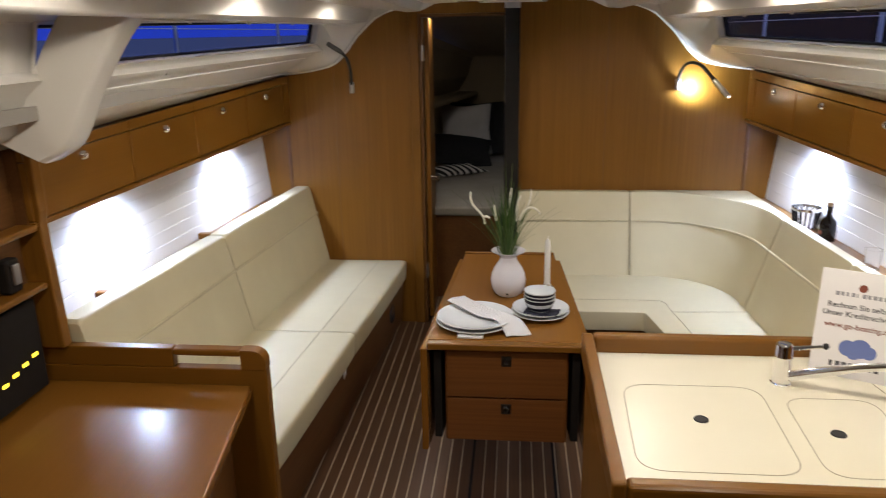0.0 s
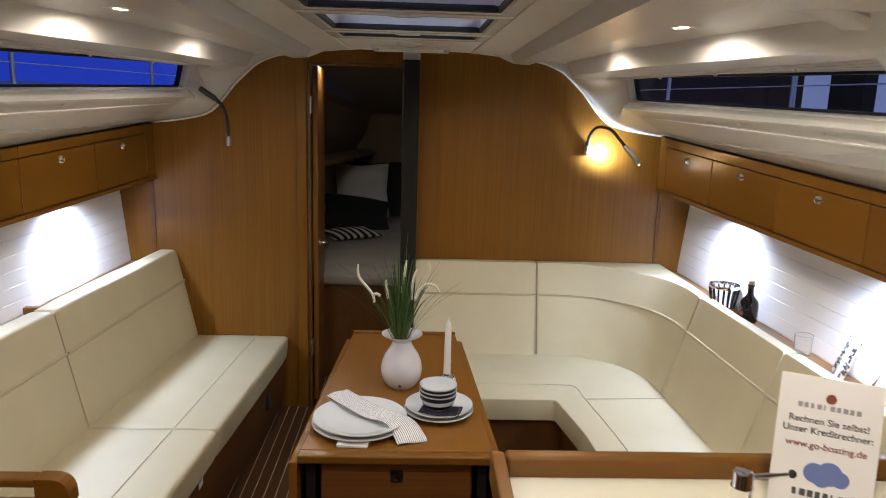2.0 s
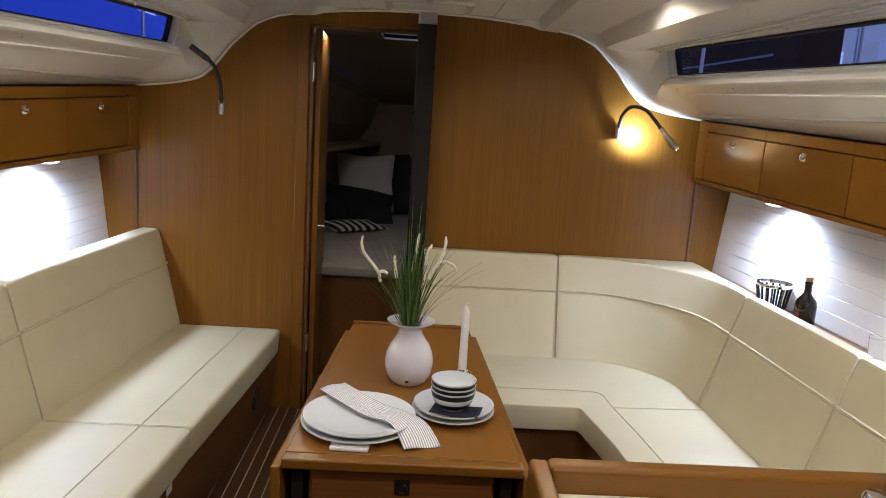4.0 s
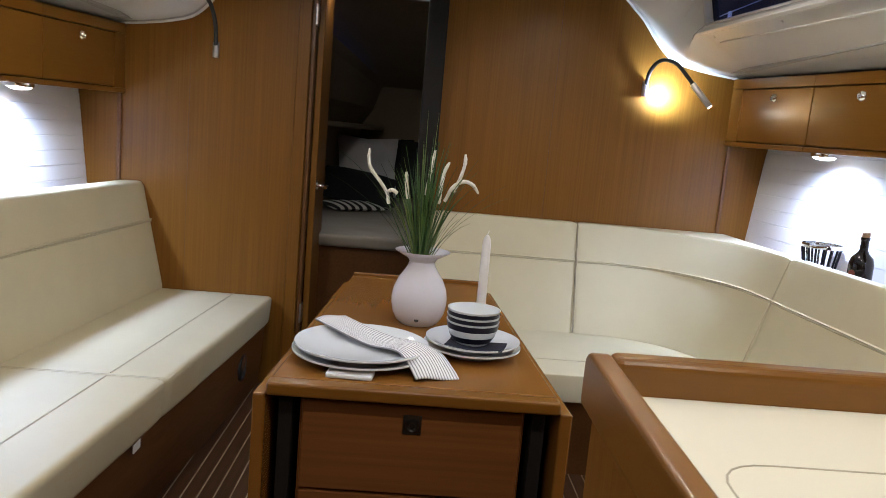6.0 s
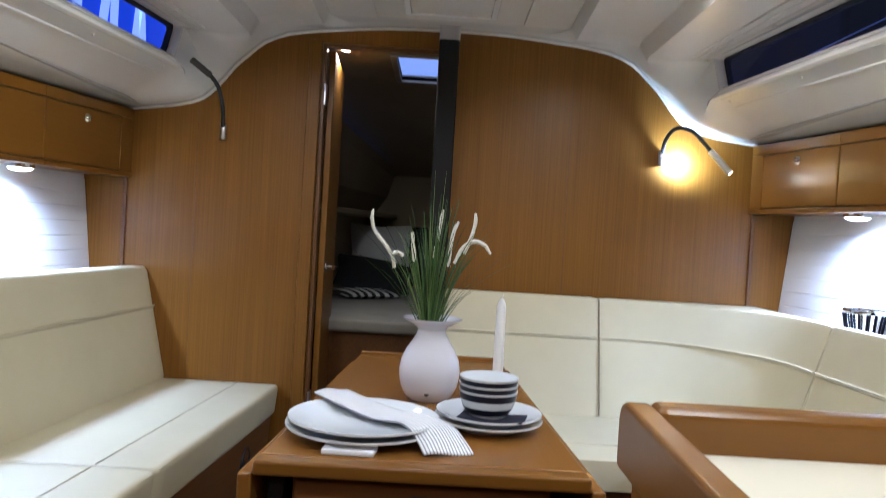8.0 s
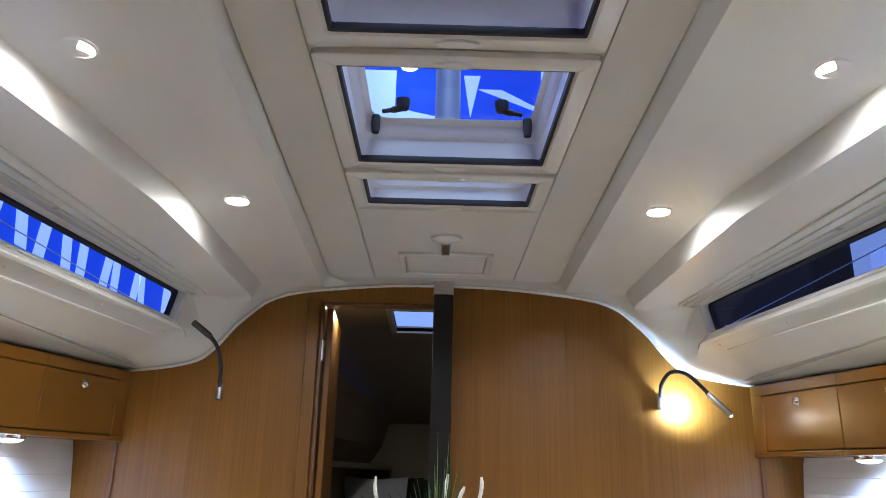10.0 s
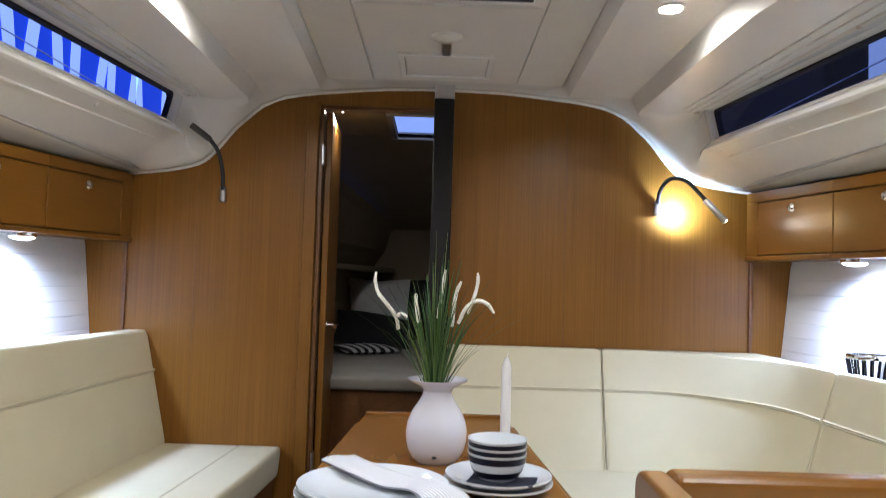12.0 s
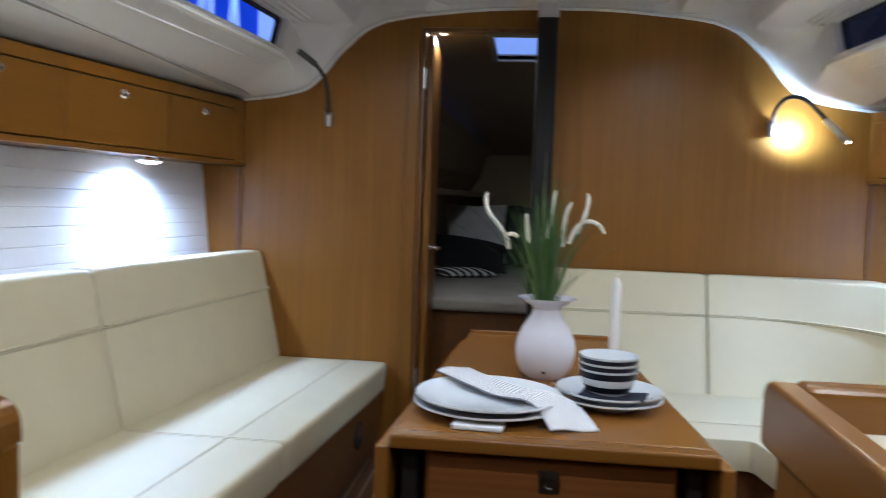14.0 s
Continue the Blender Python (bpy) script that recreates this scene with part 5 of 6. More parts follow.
# ---------------------------------------------------------------- things on the starboard shelf
SH = 0.84
M_BOTTLE = plain("dark_bottle_glass", (0.010, 0.008, 0.007), 0.08)
M_CORK = mottled("cork", (0.42, 0.29, 0.17), (0.30, 0.20, 0.11), 0.8, 60)
bucket = thing("ice_bucket", "clear ribbed glass bucket with dark stripes on the shelf", "bucket", (1.478, 3.34, SH))
bm = bmesh.new()
lathe(bm, [(0.0, 0.0), (0.046, 0.0), (0.050, 0.004), (0.058, 0.056), (0.066, 0.104), (0.0665, 0.106), (0.064, 0.106), (0.055, 0.056), (0.047, 0.008), (0.0, 0.008)], bucket.location, 36)
part("glass", bm, M_GLASS, bucket, smooth=True)
for k in range(16):
    a = 2 * math.pi * k / 16
    c, s = math.cos(a), math.sin(a)
    bm = bmesh.new()
    x, y, z = bucket.location
    tube(bm, [(x + 0.0515 * c, y + 0.0515 * s, z + 0.01), (x + 0.0595 * c, y + 0.0595 * s, z + 0.056), (x + 0.0665 * c, y + 0.0665 * s, z + 0.094)], 0.0042, 6)
    part("stripe", bm, M_NAVY, bucket, "dark upright stripe", True)
bm = bmesh.new()
lathe(bm, [(0.0675, 0.094), (0.069, 0.098), (0.0695, 0.107), (0.068, 0.110)], bucket.location, 36)
part("rim", bm, M_CHROME, bucket, smooth=True)
bottle = thing("bottle", "dark glass bottle with a cork stopper", "bottle", (1.498, 3.12, SH))
bm = bmesh.new()
lathe(bm, [(0.0, 0.0), (0.036, 0.0), (0.039, 0.004), (0.039, 0.075), (0.034, 0.095), (0.019, 0.112), (0.0135, 0.122), (0.0125, 0.155), (0.0145, 0.158), (0.0145, 0.166), (0.0, 0.166)], bottle.location, 28)
part("flask", bm, M_BOTTLE, bottle, smooth=True)
bm = bmesh.new()
lathe(bm, [(0.0, 0.166), (0.013, 0.166), (0.0135, 0.182), (0.0, 0.183)], bottle.location, 16)
part("cork", bm, M_CORK, bottle, smooth=True)
bm = bmesh.new()
lathe(bm, [(0.0, 0.0), (0.012, 0.0), (0.012, 0.0008), (0, 0.0008)], (0, 0, 0), 14)
bmesh.ops.transform(bm, matrix=Matrix.Translation((1.461, 3.1065, SH + 0.042)) @ pose(0, 0, 0, 0, -90, 20), verts=bm.verts)
part("label_disc", bm, M_INK_RED, bottle, "small brown label")


def tumbler(x, y, r, h, label="clear glass tumbler on the shelf"):
    g = thing("tumbler", label, "glass", (x, y, SH), "shelf glasses")
    t = bmesh.new()
    lathe(t, [(0.0, 0.0), (r * 0.8, 0.0), (r * 0.85, 0.004), (r, h), (r * 1.005, h + 0.001), (r * 0.95, h), (r * 0.80, 0.014), (0.0, 0.012)], g.location, 28)
    o = part("cup", t, M_GLASS, g, smooth=True)
    o.visible_shadow = False
    return g


tumbler(1.50, 2.66, 0.033, 0.09)
tumbler(1.51, 2.10, 0.034, 0.10)
tumbler(1.52, 2.00, 0.036, 0.10)
tumbler(1.525, 1.86, 0.037, 0.095)
tumbler(1.56, 1.92, 0.036, 0.095)
carafe = thing("carafe", "clear glass carafe with a stopper", "carafe", (1.52, 2.20, SH))
bm = bmesh.new()
lathe(bm, [(0.0, 0.0), (0.036, 0.0), (0.04, 0.006), (0.038, 0.07), (0.018, 0.11), (0.014, 0.15), (0.019, 0.165), (0.0165, 0.165), (0.012, 0.15), (0.016, 0.11), (0.034, 0.068), (0.035, 0.01), (0, 0.008)], carafe.location, 28)
part("body", bm, M_GLASS, carafe, smooth=True).visible_shadow = False
bm = bmesh.new()
lathe(bm, [(0.0, 0.166), (0.012, 0.166), (0.017, 0.18), (0.012, 0.196), (0.0, 0.199)], carafe.location, 20)
part("stopper", bm, M_GLASS, carafe, smooth=True).visible_shadow = False
tray = thing("picture_tin", "white tin with black scribbled pattern leaning on the wall", "tin", (1.52, 2.36, SH))
TRM = pose(1.468, 2.40, SH + 0.001, 0, 18, -24)
bm = bmesh.new()
bx(bm, -0.004, 0.030, 0.0, 0.085, 0.0, 0.185, 0.012, 3)
bmesh.ops.transform(bm, matrix=TRM, verts=bm.verts)
part("box", bm, M_LINING, tray, smooth=True)
bm = bmesh.new()
for k in range(34):
    u, v = rng.uniform(0.008, 0.068), rng.uniform(0.012, 0.165)
    w, h = rng.uniform(0.003, 0.014), rng.uniform(0.003, 0.012)
    bx(bm, -0.0055, -0.0043, u, u + w, v, v + h)
    bx(bm, u * 0.32, u * 0.32 + 0.006, -0.0012, -0.0002, v, v + h)
bmesh.ops.transform(bm, matrix=TRM, verts=bm.verts)
part("pattern", bm, M_INK, tray, "black scribbled pattern")["kind"] = "stuff"

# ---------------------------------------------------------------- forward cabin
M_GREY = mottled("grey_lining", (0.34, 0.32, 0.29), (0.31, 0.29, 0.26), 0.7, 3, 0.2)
# lining and sheet colours are lowered to carry the cabin's dimness
M_FOREPEAK = mottled("dimmed_beige_lining", (0.27, 0.22, 0.14), (0.24, 0.195, 0.125), 0.7, 3, 0.2)
M_SHEET = mottled("dimmed_grey_sheet", (0.27, 0.25, 0.22), (0.23, 0.21, 0.18), 0.85, 5, 0.4)
M_BLACKCLOTH = mottled("black_cloth", (0.012, 0.012, 0.012), (0.008, 0.008, 0.008), 0.9, 30, 0.5)
FZ = 1.965
bm = bmesh.new()
loft(bm, [[(-1.35, 4.085, 0), (-1.35, 4.085, 1.25), (-1.15, 4.085, 1.45), (-1.0, 4.085, 1.9), (-0.9, 4.085, FZ)], [(-0.55, 7.0, 0), (-0.55, 7.0, 1.25), (-0.45, 7.0, 1.4), (-0.4, 7.0, 1.57), (-0.35, 7.0, 1.60)],
          [(0.55, 7.0, 0), (0.55, 7.0, 1.25), (0.45, 7.0, 1.4), (0.4, 7.0, 1.57), (0.35, 7.0, 1.60)], [(1.35, 4.085, 0), (1.35, 4.085, 1.25), (1.15, 4.085, 1.45), (1.0, 4.085, 1.9), (0.9, 4.085, FZ)]])
setting("wall_forepeak", bm, M_FOREPEAK, "beige lining of the forward cabin, darkened for its dim light", "wall")
bm = bmesh.new()


def fz(y):
    return FZ - 0.01 * (y - 4.085) - 0.17 * max(0, y - 4.95)


HX0, HX1, HY0, HY1 = -0.25, 0.25, 4.36, 4.90
for x0, x1, y0, y1 in ((-1.0, 1.0, 4.085, HY0), (-1.0, HX0, HY0, HY1), (HX1, 1.0, HY0, HY1), (-1.0, 1.0, HY1, 7.05)):
    hexa(bm, [(x0, y0, fz(y0)), (x1, y0, fz(y0)), (x1, y1, fz(y1)), (x0, y1, fz(y1)), (x0, y0, fz(y0) + 0.02), (x1, y0, fz(y0) + 0.02), (x1, y1, fz(y1) + 0.02), (x0, y1, fz(y1) + 0.02)])
setting("ceiling_forepeak", bm, M_FOREPEAK, "beige ceiling of the forward cabin, darkened for its dim light", "ceiling")
fh = thing("roof_hatch", "small forward hatch showing pale light", "hatch", (0.0, 4.63, fz(4.63)))
bm = bmesh.new()
for x0, x1, y0, y1 in ((HX0 - 0.03, HX1 + 0.03, HY0 - 0.03, HY0), (HX0 - 0.03, HX1 + 0.03, HY1, HY1 + 0.03), (HX0 - 0.03, HX0, HY0, HY1), (HX1, HX1 + 0.03, HY0, HY1)):
    hexa(bm, [(x0, y0, fz(y0) - 0.012), (x1, y0, fz(y0) - 0.012), (x1, y1, fz(y1) - 0.012), (x0, y1, fz(y1) - 0.012), (x0, y0, fz(y0) + 0.03), (x1, y0, fz(y0) + 0.03), (x1, y1, fz(y1) + 0.03), (x0, y1, fz(y1) + 0.03)], 0.003)
part("frame", bm, M_GREY, fh)
bm = bmesh.new()
hexa(bm, [(HX0, HY0, fz(HY0) + 0.022), (HX1, HY0, fz(HY0) + 0.022), (HX1, HY1, fz(HY1) + 0.022), (HX0, HY1, fz(HY1) + 0.022), (HX0, HY0, fz(HY0) + 0.026), (HX1, HY0, fz(HY0) + 0.026), (HX1, HY1, fz(HY1) + 0.026), (HX0, HY1, fz(HY1) + 0.026)])
part("pane", bm, M_WINDOW, fh).visible_shadow = False
for sx in (-1, 1):
    bm = bmesh.new()
    hexa(bm, [(sx * 1.35, 4.09, 1.22), (sx * 1.0, 4.09, 1.22), (sx * 0.35, 6.95, 1.22), (sx * 0.6, 6.95, 1.22), (sx * 1.35, 4.09, 1.26), (sx * 1.0, 4.09, 1.26), (sx * 0.35, 6.95, 1.26), (sx * 0.6, 6.95, 1.26)], 0.01)
    tagged(part("shelf", bm, M_FOREPEAK), "shelf along the forward cabin side, darkened for its dim light", "shelf")
bed = thing("bed", "vee berth with a grey sheet, darkened for dim light, on a dark base", "bed", (0, 5.2, 0))
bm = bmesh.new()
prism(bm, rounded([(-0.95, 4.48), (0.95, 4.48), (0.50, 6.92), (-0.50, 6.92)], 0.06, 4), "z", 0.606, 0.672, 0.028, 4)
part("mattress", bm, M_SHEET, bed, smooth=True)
bm = bmesh.new()
prism(bm, [(-0.92, 4.54), (0.92, 4.54), (0.47, 6.9), (-0.47, 6.9)], "z", 0, 0.605, 0.004)
part("base", bm, M_DARKWOOD, bed, "dark wooden base")


def zebra(name):
    m, n, l, b = material(name, 0.9)
    w = n.new("ShaderNodeTexWave")
    w.inputs["Scale"].default_value, w.inputs["Distortion"].default_value, w.inputs["Detail"].default_value = 5.0, 3.0, 1
    l.new(coords(n, l, (1, 0.6, 1)), w.inputs["Vector"])
    l.new(ramp(n, l, w.outputs["Fac"], [(0.47, (0.01, 0.01, 0.01)), (0.53, (0.62, 0.61, 0.58))]), b.inputs["Base Color"])
    return m


def pillow(w, h, th, m, mat, label, puff=1.0):
    t = bmesh.new()
    n = 12
    for sgn in (1, -1):
        g = []
        for i in range(n + 1):
            row = []
            for j in range(n + 1):
                u, v = 2 * i / n - 1, 2 * j / n - 1
                e = max(0, (1 - u * u)) ** 0.45 * max(0, (1 - v * v)) ** 0.45
                star = 1 - 0.10 * (1 - abs(u)) * (abs(v) ** 3) - 0.10 * (1 - abs(v)) * (abs(u) ** 3)
                row.append(t.verts.new((u * w / 2 * star, v * h / 2 * star, sgn * th / 2 * e * puff)))
            g.append(row)
        for i in range(n):
            for j in range(n):
                t.faces.new((g[i][j], g[i + 1][j], g[i + 1][j + 1], g[i][j + 1]))
    bmesh.ops.remove_doubles(t, verts=t.verts, dist=1e-4)
    bmesh.ops.recalc_face_normals(t, faces=t.faces)
    ob = part("pillow", t, mat, smooth=True)
    ob.matrix_world = m
    return tagged(ob, label, "pillow", "berth pillows")


M_PALE = mottled("pale_cloth", (0.55, 0.53, 0.50), (0.48, 0.46, 0.43), 0.85, 6, 0.3)
pillow(0.55, 0.50, 0.16, pose(-0.36, 6.74, 0.93, 74, 0, 4), M_BLACKCLOTH, "large black cushion at the head of the berth")
pillow(0.50, 0.50, 0.15, pose(0.04, 6.66, 0.93, 72, 0, -8), M_BLACKCLOTH, "large black cushion at the head of the berth")
pillow(0.48, 0.48, 0.13, pose(-0.44, 6.50, 0.94, 74, 0, 8), M_PALE, "pale square cushion among black ones")
pillow(0.56, 0.42, 0.15, pose(-0.46, 6.20, 0.79, 30, 8, 8), M_BLACKCLOTH, "black cushion lying on the berth")
pillow(0.44, 0.34, 0.05, pose(-0.47, 5.74, 0.70, 3, 0, 34), zebra("zebra_cloth"), "zebra-striped flat cushion on the berth")

# door standing open into the forward cabin
door = thing("door_1", "oak cabin door standing open into the forward cabin", "door", (-0.53, 4.10, 0), kind="structure")
bm = bmesh.new()
bx(bm, -0.014, 0.014, 0.0, 0.49, 0.02, DOOR_T - 0.02, 0.004)
bmesh.ops.transform(bm, matrix=pose(-0.512, 4.105, 0, 0, 0, 3), verts=bm.verts)
part("leaf", bm, M_WOOD_Z, door)
for z in (1.70, 0.35):
    bm = bmesh.new()
    bx(bm, -0.533, -0.524, 4.045, 4.10, z - 0.045, z + 0.045, 0.002)
    part("hinge", bm, M_STEEL, door, "steel hinge")
bm = bmesh.new()
lathe(bm, [(0, 0), (0.022, 0), (0.022, 0.006), (0.010, 0.008), (0.009, 0.03), (0.0, 0.03)], (0, 0, 0), 18)
bmesh.ops.transform(bm, matrix=pose(-0.497, 4.13, 0.945, 0, 90, 0), verts=bm.verts)
tube(bm, bow([(-0.475, 4.13, 0.945), (-0.455, 4.126, 0.945), (-0.447, 4.10, 0.946), (-0.445, 4.02, 0.947)], 4), 0.0085, 10)
part("door_handle", bm, M_CHROME, door, "chrome lever handle", True)
spot = thing("downlight", "small bright ceiling spot inside the forward cabin", "lamp", (-0.485, 4.29, fz(4.29)))
bm = bmesh.new()
lathe(bm, [(0.038, 0.0), (0.038, -0.006), (0.030, -0.008)], spot.location, 24)
part("rim", bm, M_CHROME, spot, smooth=True)
bm = bmesh.new()
lathe(bm, [(0.0, -0.009), (0.030, -0.008)], spot.location, 24)
part("lens", bm, M_DOWN, spot, "glowing lens").visible_shadow = False

# ---------------------------------------------------------------- aft end, closing the place behind the camera
bm = bmesh.new()
bx(bm, -1.9, 1.9, FLOOR_AFT - 0.05, FLOOR_AFT, 0, 2.05)
setting("wall_aft", bm, M_WOOD_Z, "oak bulkhead behind the companionway", "wall")
for sx, side in ((-1, "aft_port"), (1, "aft_starboard")):
    bm = bmesh.new()
    hexa(bm, [(sx * 1.62, FLOOR_AFT, 0), (sx * 1.68, FLOOR_AFT, 0), (sx * 1.68, 1.0, 0), (sx * 1.62, 1.0, 0), (sx * 1.62, FLOOR_AFT, 1.62), (sx * 1.68, FLOOR_AFT, 1.62), (sx * 1.68, 1.75, 1.62), (sx * 1.62, 1.75, 1.62)])
    setting("wall_" + side, bm, M_WOOD_Y, "oak panelled cabin side behind the camera", "wall")

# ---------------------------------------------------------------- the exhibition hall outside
# hall lighting on cloth, panels and hull is put in as emission; none are lamps
M_BLUE_GLOW = glowing("blue_banner_glow", (0.02, 0.06, 0.55), 0.75)
M_BANNERWHITE_GLOW = glowing("banner_white_glow", (0.42, 0.55, 0.95), 0.75)
M_HALLDARK_GLOW = glowing("dark_hall_glow", (0.010, 0.010, 0.013), 0.5)
M_HALLGREY_GLOW = glowing("hall_grey_glow", (0.05, 0.07, 0.17), 0.7)
M_HALLPALE_GLOW = glowing("hall_pale_glow", (0.20, 0.26, 0.52), 0.8)
bm = bmesh.new()
bx(bm, -6.0, -5.96, -6, 34, 1.80, 9.5)
banner = thing("banner", "large blue exhibition banner with white lettering bars", "banner", (-6, 4, 1.5))
part("cloth", bm, M_BLUE_GLOW, banner)
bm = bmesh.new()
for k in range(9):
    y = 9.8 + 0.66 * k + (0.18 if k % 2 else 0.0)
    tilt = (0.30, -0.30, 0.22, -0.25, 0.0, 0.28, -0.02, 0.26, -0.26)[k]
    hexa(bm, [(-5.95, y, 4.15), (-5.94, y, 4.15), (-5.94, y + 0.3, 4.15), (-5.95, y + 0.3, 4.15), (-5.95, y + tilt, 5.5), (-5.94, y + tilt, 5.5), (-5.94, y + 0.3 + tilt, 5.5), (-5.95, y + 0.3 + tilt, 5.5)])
part("lettering", bm, M_BANNERWHITE_GLOW, banner, "white lettering bars")
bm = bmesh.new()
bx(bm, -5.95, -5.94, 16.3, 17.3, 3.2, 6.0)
part("lettering", bm, M_BANNERWHITE_GLOW, banner, "white panel")
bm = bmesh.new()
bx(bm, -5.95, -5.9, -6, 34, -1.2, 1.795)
setting("backdrop_port", bm, M_HALLGREY_GLOW, "dim hall beyond the port windows", "backdrop")
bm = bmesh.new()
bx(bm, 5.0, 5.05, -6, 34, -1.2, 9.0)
setting("backdrop_starboard", bm, M_HALLPALE_GLOW, "pale hall with other stands beyond the starboard windows", "backdrop")
boat = thing("neighbour_boat", "dark hull side of a neighbouring boat", "boat", (3.4, 8.5, 1.0))
bm = bmesh.new()
hexa(bm, [(3.3, 6.9, -1.2), (3.6, 6.9, -1.2), (3.6, 14.5, -1.2), (3.3, 14.5, -1.2), (3.2, 6.9, 4.6), (3.6, 6.9, 4.6), (3.6, 14.5, 4.6), (3.2, 14.5, 4.6)], 0.05)
part("hull", bm, M_HALLDARK_GLOW, boat)
bm = bmesh.new()
hexa(bm, [(3.235, 7.45, 2.25), (3.25, 7.45, 2.25), (3.25, 14.4, 2.25), (3.235, 14.4, 2.25), (3.235, 7.45, 2.27), (3.25, 7.45, 2.27), (3.25, 14.4, 2.27), (3.235, 14.4, 2.27)])
part("stripe", bm, M_HALLGREY_GLOW, boat, "pale stripe")
rng = random.Random(9)
stand = thing("exhibition_stand", "distant stand with pale panels and dark posts", "stand", (4.8, 5, 0))
bm = bmesh.new()
bx(bm, 4.91, 4.96, -5, 14, -1.2, 5.5, 0.01)
part("backing", bm, M_HALLPALE_GLOW, stand)
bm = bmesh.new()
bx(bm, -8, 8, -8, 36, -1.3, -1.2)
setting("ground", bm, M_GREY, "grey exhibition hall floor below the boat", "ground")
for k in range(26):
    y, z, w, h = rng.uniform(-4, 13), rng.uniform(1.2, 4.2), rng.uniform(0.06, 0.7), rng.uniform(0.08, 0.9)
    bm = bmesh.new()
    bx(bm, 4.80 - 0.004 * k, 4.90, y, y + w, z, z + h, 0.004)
    part("panel", bm, rng.choice((M_HALLDARK_GLOW, M_HALLGREY_GLOW, M_BANNERWHITE_GLOW, M_HALLPALE_GLOW)), stand)
# deck gear just outside: stanchions and lifelines
for sx in (-1, 1):
    rails = thing("guard_rail", "steel stanchions and wires along the deck edge", "rail", (sx * 1.75, 2.5, 1.55))
    for y in (0.6, 2.3, 3.6, 5.4):
        bm = bmesh.new()
        tube(bm, [(sx * 1.82, y, 1.5), (sx * 1.84, y + 0.04, 2.15)], 0.0125, 10)
        part("stanchion", bm, M_STEEL, rails, smooth=True)
    for z in (1.86, 2.14):
        bm = bmesh.new()
        tube(bm, [(sx * 1.83, -1.0, z), (sx * 1.83, 6.5, z)], 0.003, 6)
        part("wire", bm, M_STEEL, rails, smooth=True)
    bm = bmesh.new()
    hexa(bm, [(sx * 1.30, -1.5, 1.60), (sx * 1.95, -1.5, 1.56), (sx * 1.75, 6.0, 1.56), (sx * 1.30, 6.0, 1.60), (sx * 1.30, -1.5, 1.64), (sx * 1.95, -1.5, 1.60), (sx * 1.75, 6.0, 1.60), (sx * 1.30, 6.0, 1.64)])
    setting("deck_" + ("port" if sx < 0 else "starboard"), bm, M_GREY, "grey side deck outside the windows", "deck")

mast = thing("mast", "grey aluminium mast rising above the hatches", "mast", (0.0, 3.95, 2.12))
bm = bmesh.new()
prism(bm, [(0.06 * math.cos(a), 3.95 + 0.09 * math.sin(a)) for a in [2 * math.pi * i / 24 for i in range(24)]], "z", 2.10, 14)
part("tube", bm, plain("mast_grey", (0.16, 0.18, 0.24), 0.5), mast, smooth=True)
sky = thing("hall_banner", "blue and white hanging banner above the boat", "banner", (0, 9.5, 6))
bm = bmesh.new()
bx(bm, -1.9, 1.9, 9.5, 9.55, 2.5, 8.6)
part("cloth", bm, M_BLUE_GLOW, sky)
# pale glowing shapes; the lowest one brightens the view through the forward hatch
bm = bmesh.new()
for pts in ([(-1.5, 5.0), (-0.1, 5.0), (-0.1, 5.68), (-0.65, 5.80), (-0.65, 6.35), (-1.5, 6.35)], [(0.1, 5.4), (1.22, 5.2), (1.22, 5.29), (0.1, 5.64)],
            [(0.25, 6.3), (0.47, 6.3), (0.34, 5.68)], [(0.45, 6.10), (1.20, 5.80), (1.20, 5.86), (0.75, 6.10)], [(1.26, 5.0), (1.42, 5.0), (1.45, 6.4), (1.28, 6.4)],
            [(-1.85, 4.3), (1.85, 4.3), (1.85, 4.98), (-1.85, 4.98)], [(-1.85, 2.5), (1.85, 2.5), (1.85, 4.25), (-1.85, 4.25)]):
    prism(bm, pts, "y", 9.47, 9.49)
part("figure", bm, M_BANNERWHITE_GLOW, sky, "white and pale blue shapes")
for x in (-1.7, 1.7):
    bm = bmesh.new()
    tube(bm, [(x, 9.525, 8.6), (x, 9.525, 13.0)], 0.012, 6)
    part("cable", bm, M_STEEL, sky)
bm = bmesh.new()
bx(bm, -9, 9, -6, 14, 13.0, 13.05)
setting("backdrop_hall_roof", bm, M_HALLDARK_GLOW, "dark roof of the hall", "backdrop")
truss = thing("lighting_truss", "steel lighting truss under the hall roof", "truss", (0, 6, 10))
for x in (-2.2, -1.2, 1.2, 2.2):
    bm = bmesh.new()
    tube(bm, [(x, 6.0, 9.6), (x, 9.4, 9.9)], 0.05, 8)
    tube(bm, [(x, 6.0, 9.6), (x + 0.9, 7.6, 9.8)], 0.03, 8)
    tube(bm, [(x - 0.9, 9.0, 9.8), (x, 7.4, 9.8)], 0.03, 8)
    part("bar", bm, M_HALLPALE_GLOW, truss, smooth=True)
    bm = bmesh.new()
    tube(bm, [(x, 6.3, 9.62), (x, 6.3, 13.0)], 0.012, 6)
    part("cable", bm, M_STEEL, truss)
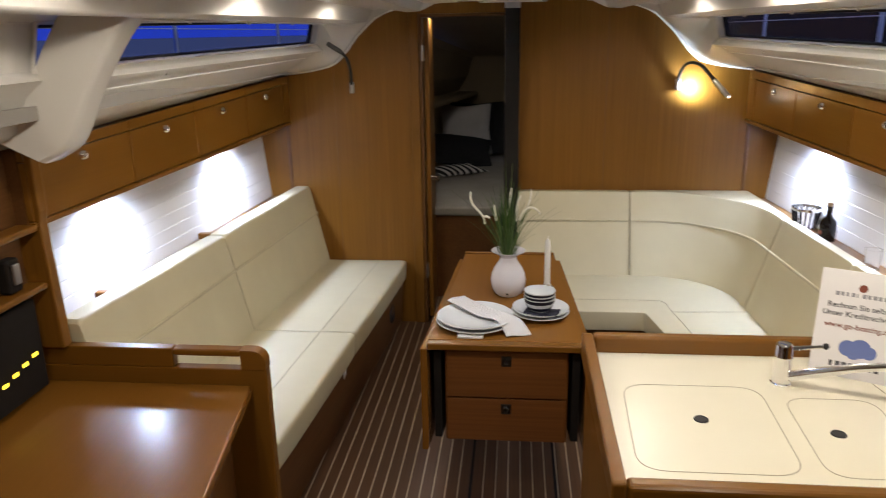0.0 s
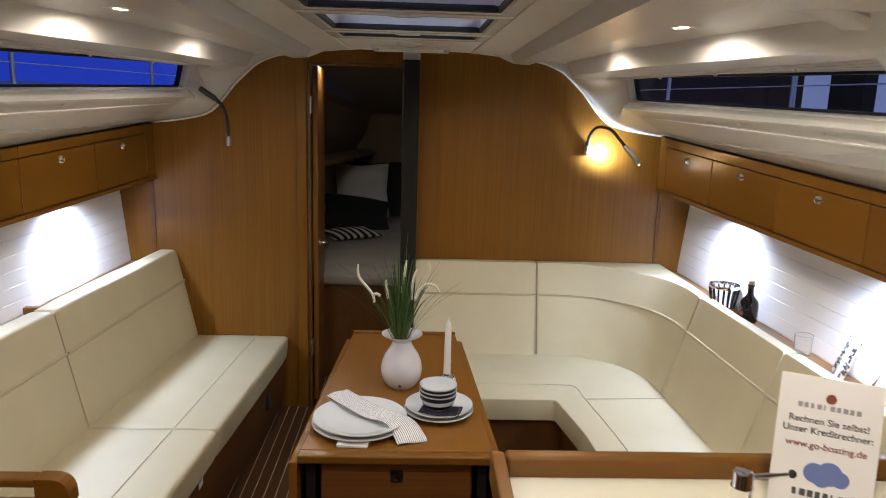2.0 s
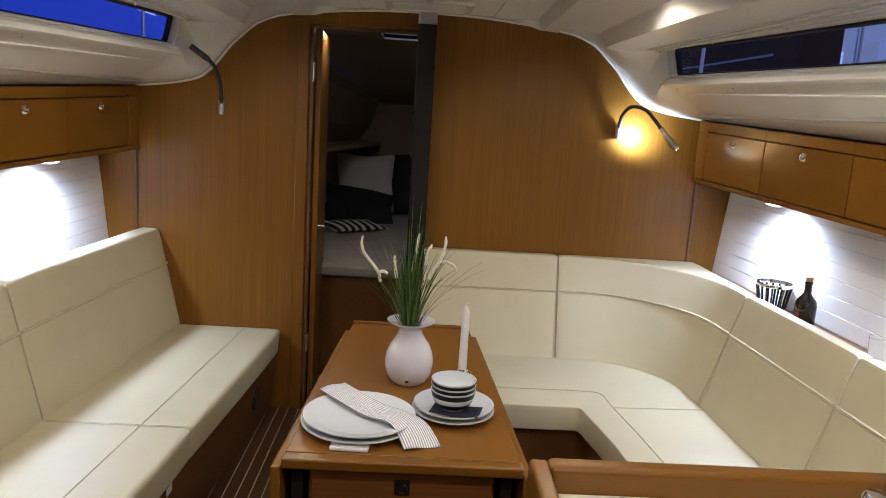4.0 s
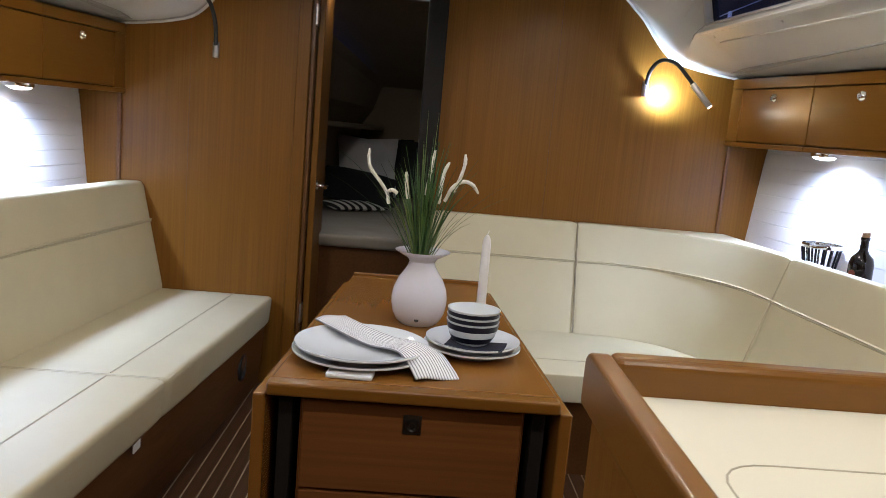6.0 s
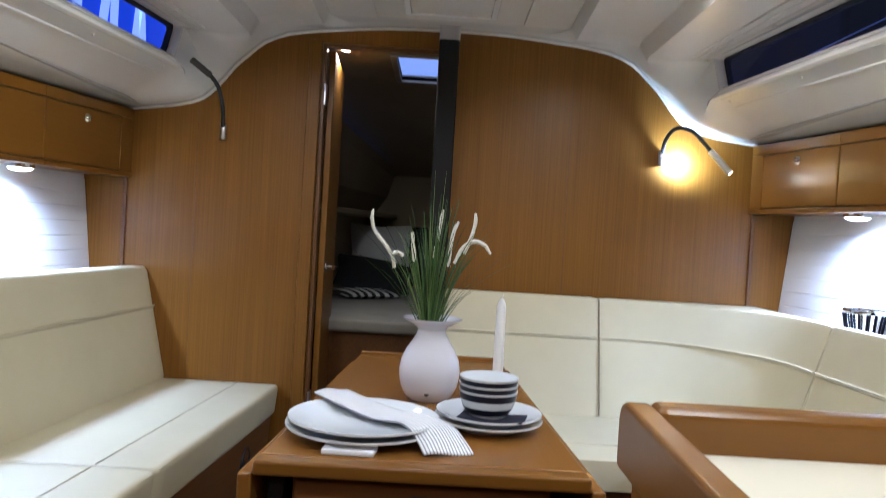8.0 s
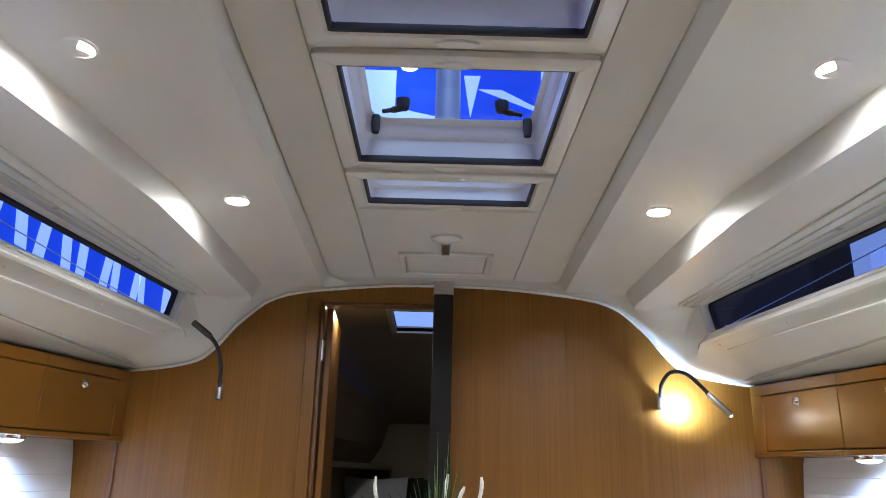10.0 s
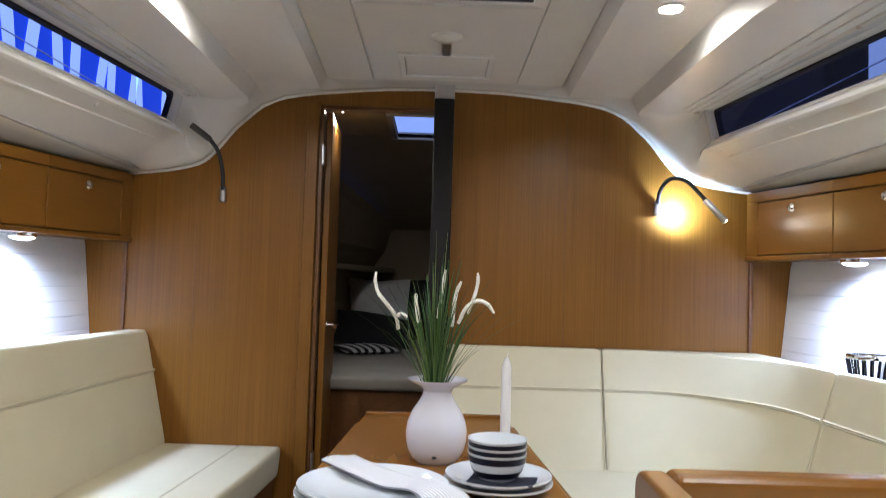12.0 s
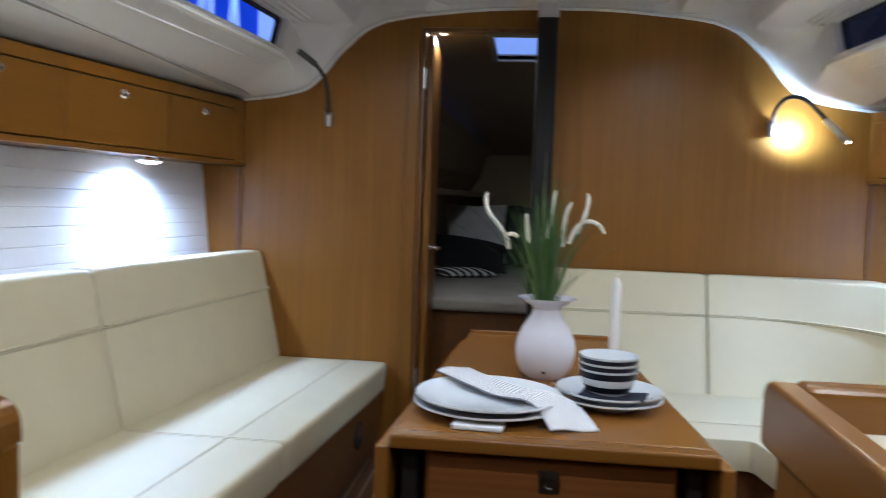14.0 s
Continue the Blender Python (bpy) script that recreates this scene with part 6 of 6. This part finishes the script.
for y in (6.2, 8.0, 9.3):
    bm = bmesh.new()
    tube(bm, [(-5, y, 9.75), (5, y, 9.75)], 0.045, 8)
    part("bar", bm, M_HALLPALE_GLOW, truss, smooth=True)
bm = bmesh.new()
lathe(bm, [(0.0, 0.0), (0.10, 0.01), (0.16, 0.10), (0.14, 0.24), (0.05, 0.30), (0.0, 0.30)], (-0.45, 8.9, 6.05), 20)
bmc = bmesh.new()
tube(bmc, [(-0.45, 8.9, 6.34), (-0.45, 8.9, 13.0)], 0.012, 6)
hl = thing("hall_lamp", "bright white hall lamp hanging above", "lamp", (-0.45, 8.9, 6.05))
part("bulb", bm, glowing("hall_lamp_white", (0.9, 0.95, 1.0), 12), hl, smooth=True)

part("cable", bmc, M_STEEL, hl)

# ---------------------------------------------------------------- floor planks, last
bm = bmesh.new()
bx(bm, -1.7, 1.7, FLOOR_AFT, 7.1, -0.05, -0.003)
floor = setting("floor", bm, M_HOLLY, "dark striped cabin sole with pale inlay lines", "floor")
PITCH, STRIPE = 0.0515, 0.0055
bm = bmesh.new()
bx(bm, -(PITCH - STRIPE) / 2, (PITCH - STRIPE) / 2, FLOOR_AFT + 0.01, 4.6, -0.0028, 0.0, 0.0006, 1)
first = part("plank", bm, M_PLANK, floor)
first.location.x = -0.995
for k in range(1, 39):
    o = first.copy()
    o.location.x = -0.995 + PITCH * k
    scene.collection.objects.link(o)
    
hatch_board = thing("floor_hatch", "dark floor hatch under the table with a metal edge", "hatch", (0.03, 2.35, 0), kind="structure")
bm = bmesh.new()
bx(bm, -0.152, 0.212, 2.04, 2.055, 0.0005, 0.006, 0.002)
part("edge_bar", bm, M_STEEL, hatch_board, "dark metal edge bar")
for x in (-0.152, 0.20):
    bm = bmesh.new()
    bx(bm, x, x + 0.012, 2.056, 2.75, 0.0005, 0.004, 0.001)
    part("edge_bar", bm, M_BLACK, hatch_board)
bm = bmesh.new()
lathe(bm, [(0.0, 0.0012), (0.010, 0.0012), (0.012, 0.003), (0.014, 0.0005)], (0.03, 2.13, 0), 16)
part("finger_ring", bm, M_BLACK, hatch_board, smooth=True)
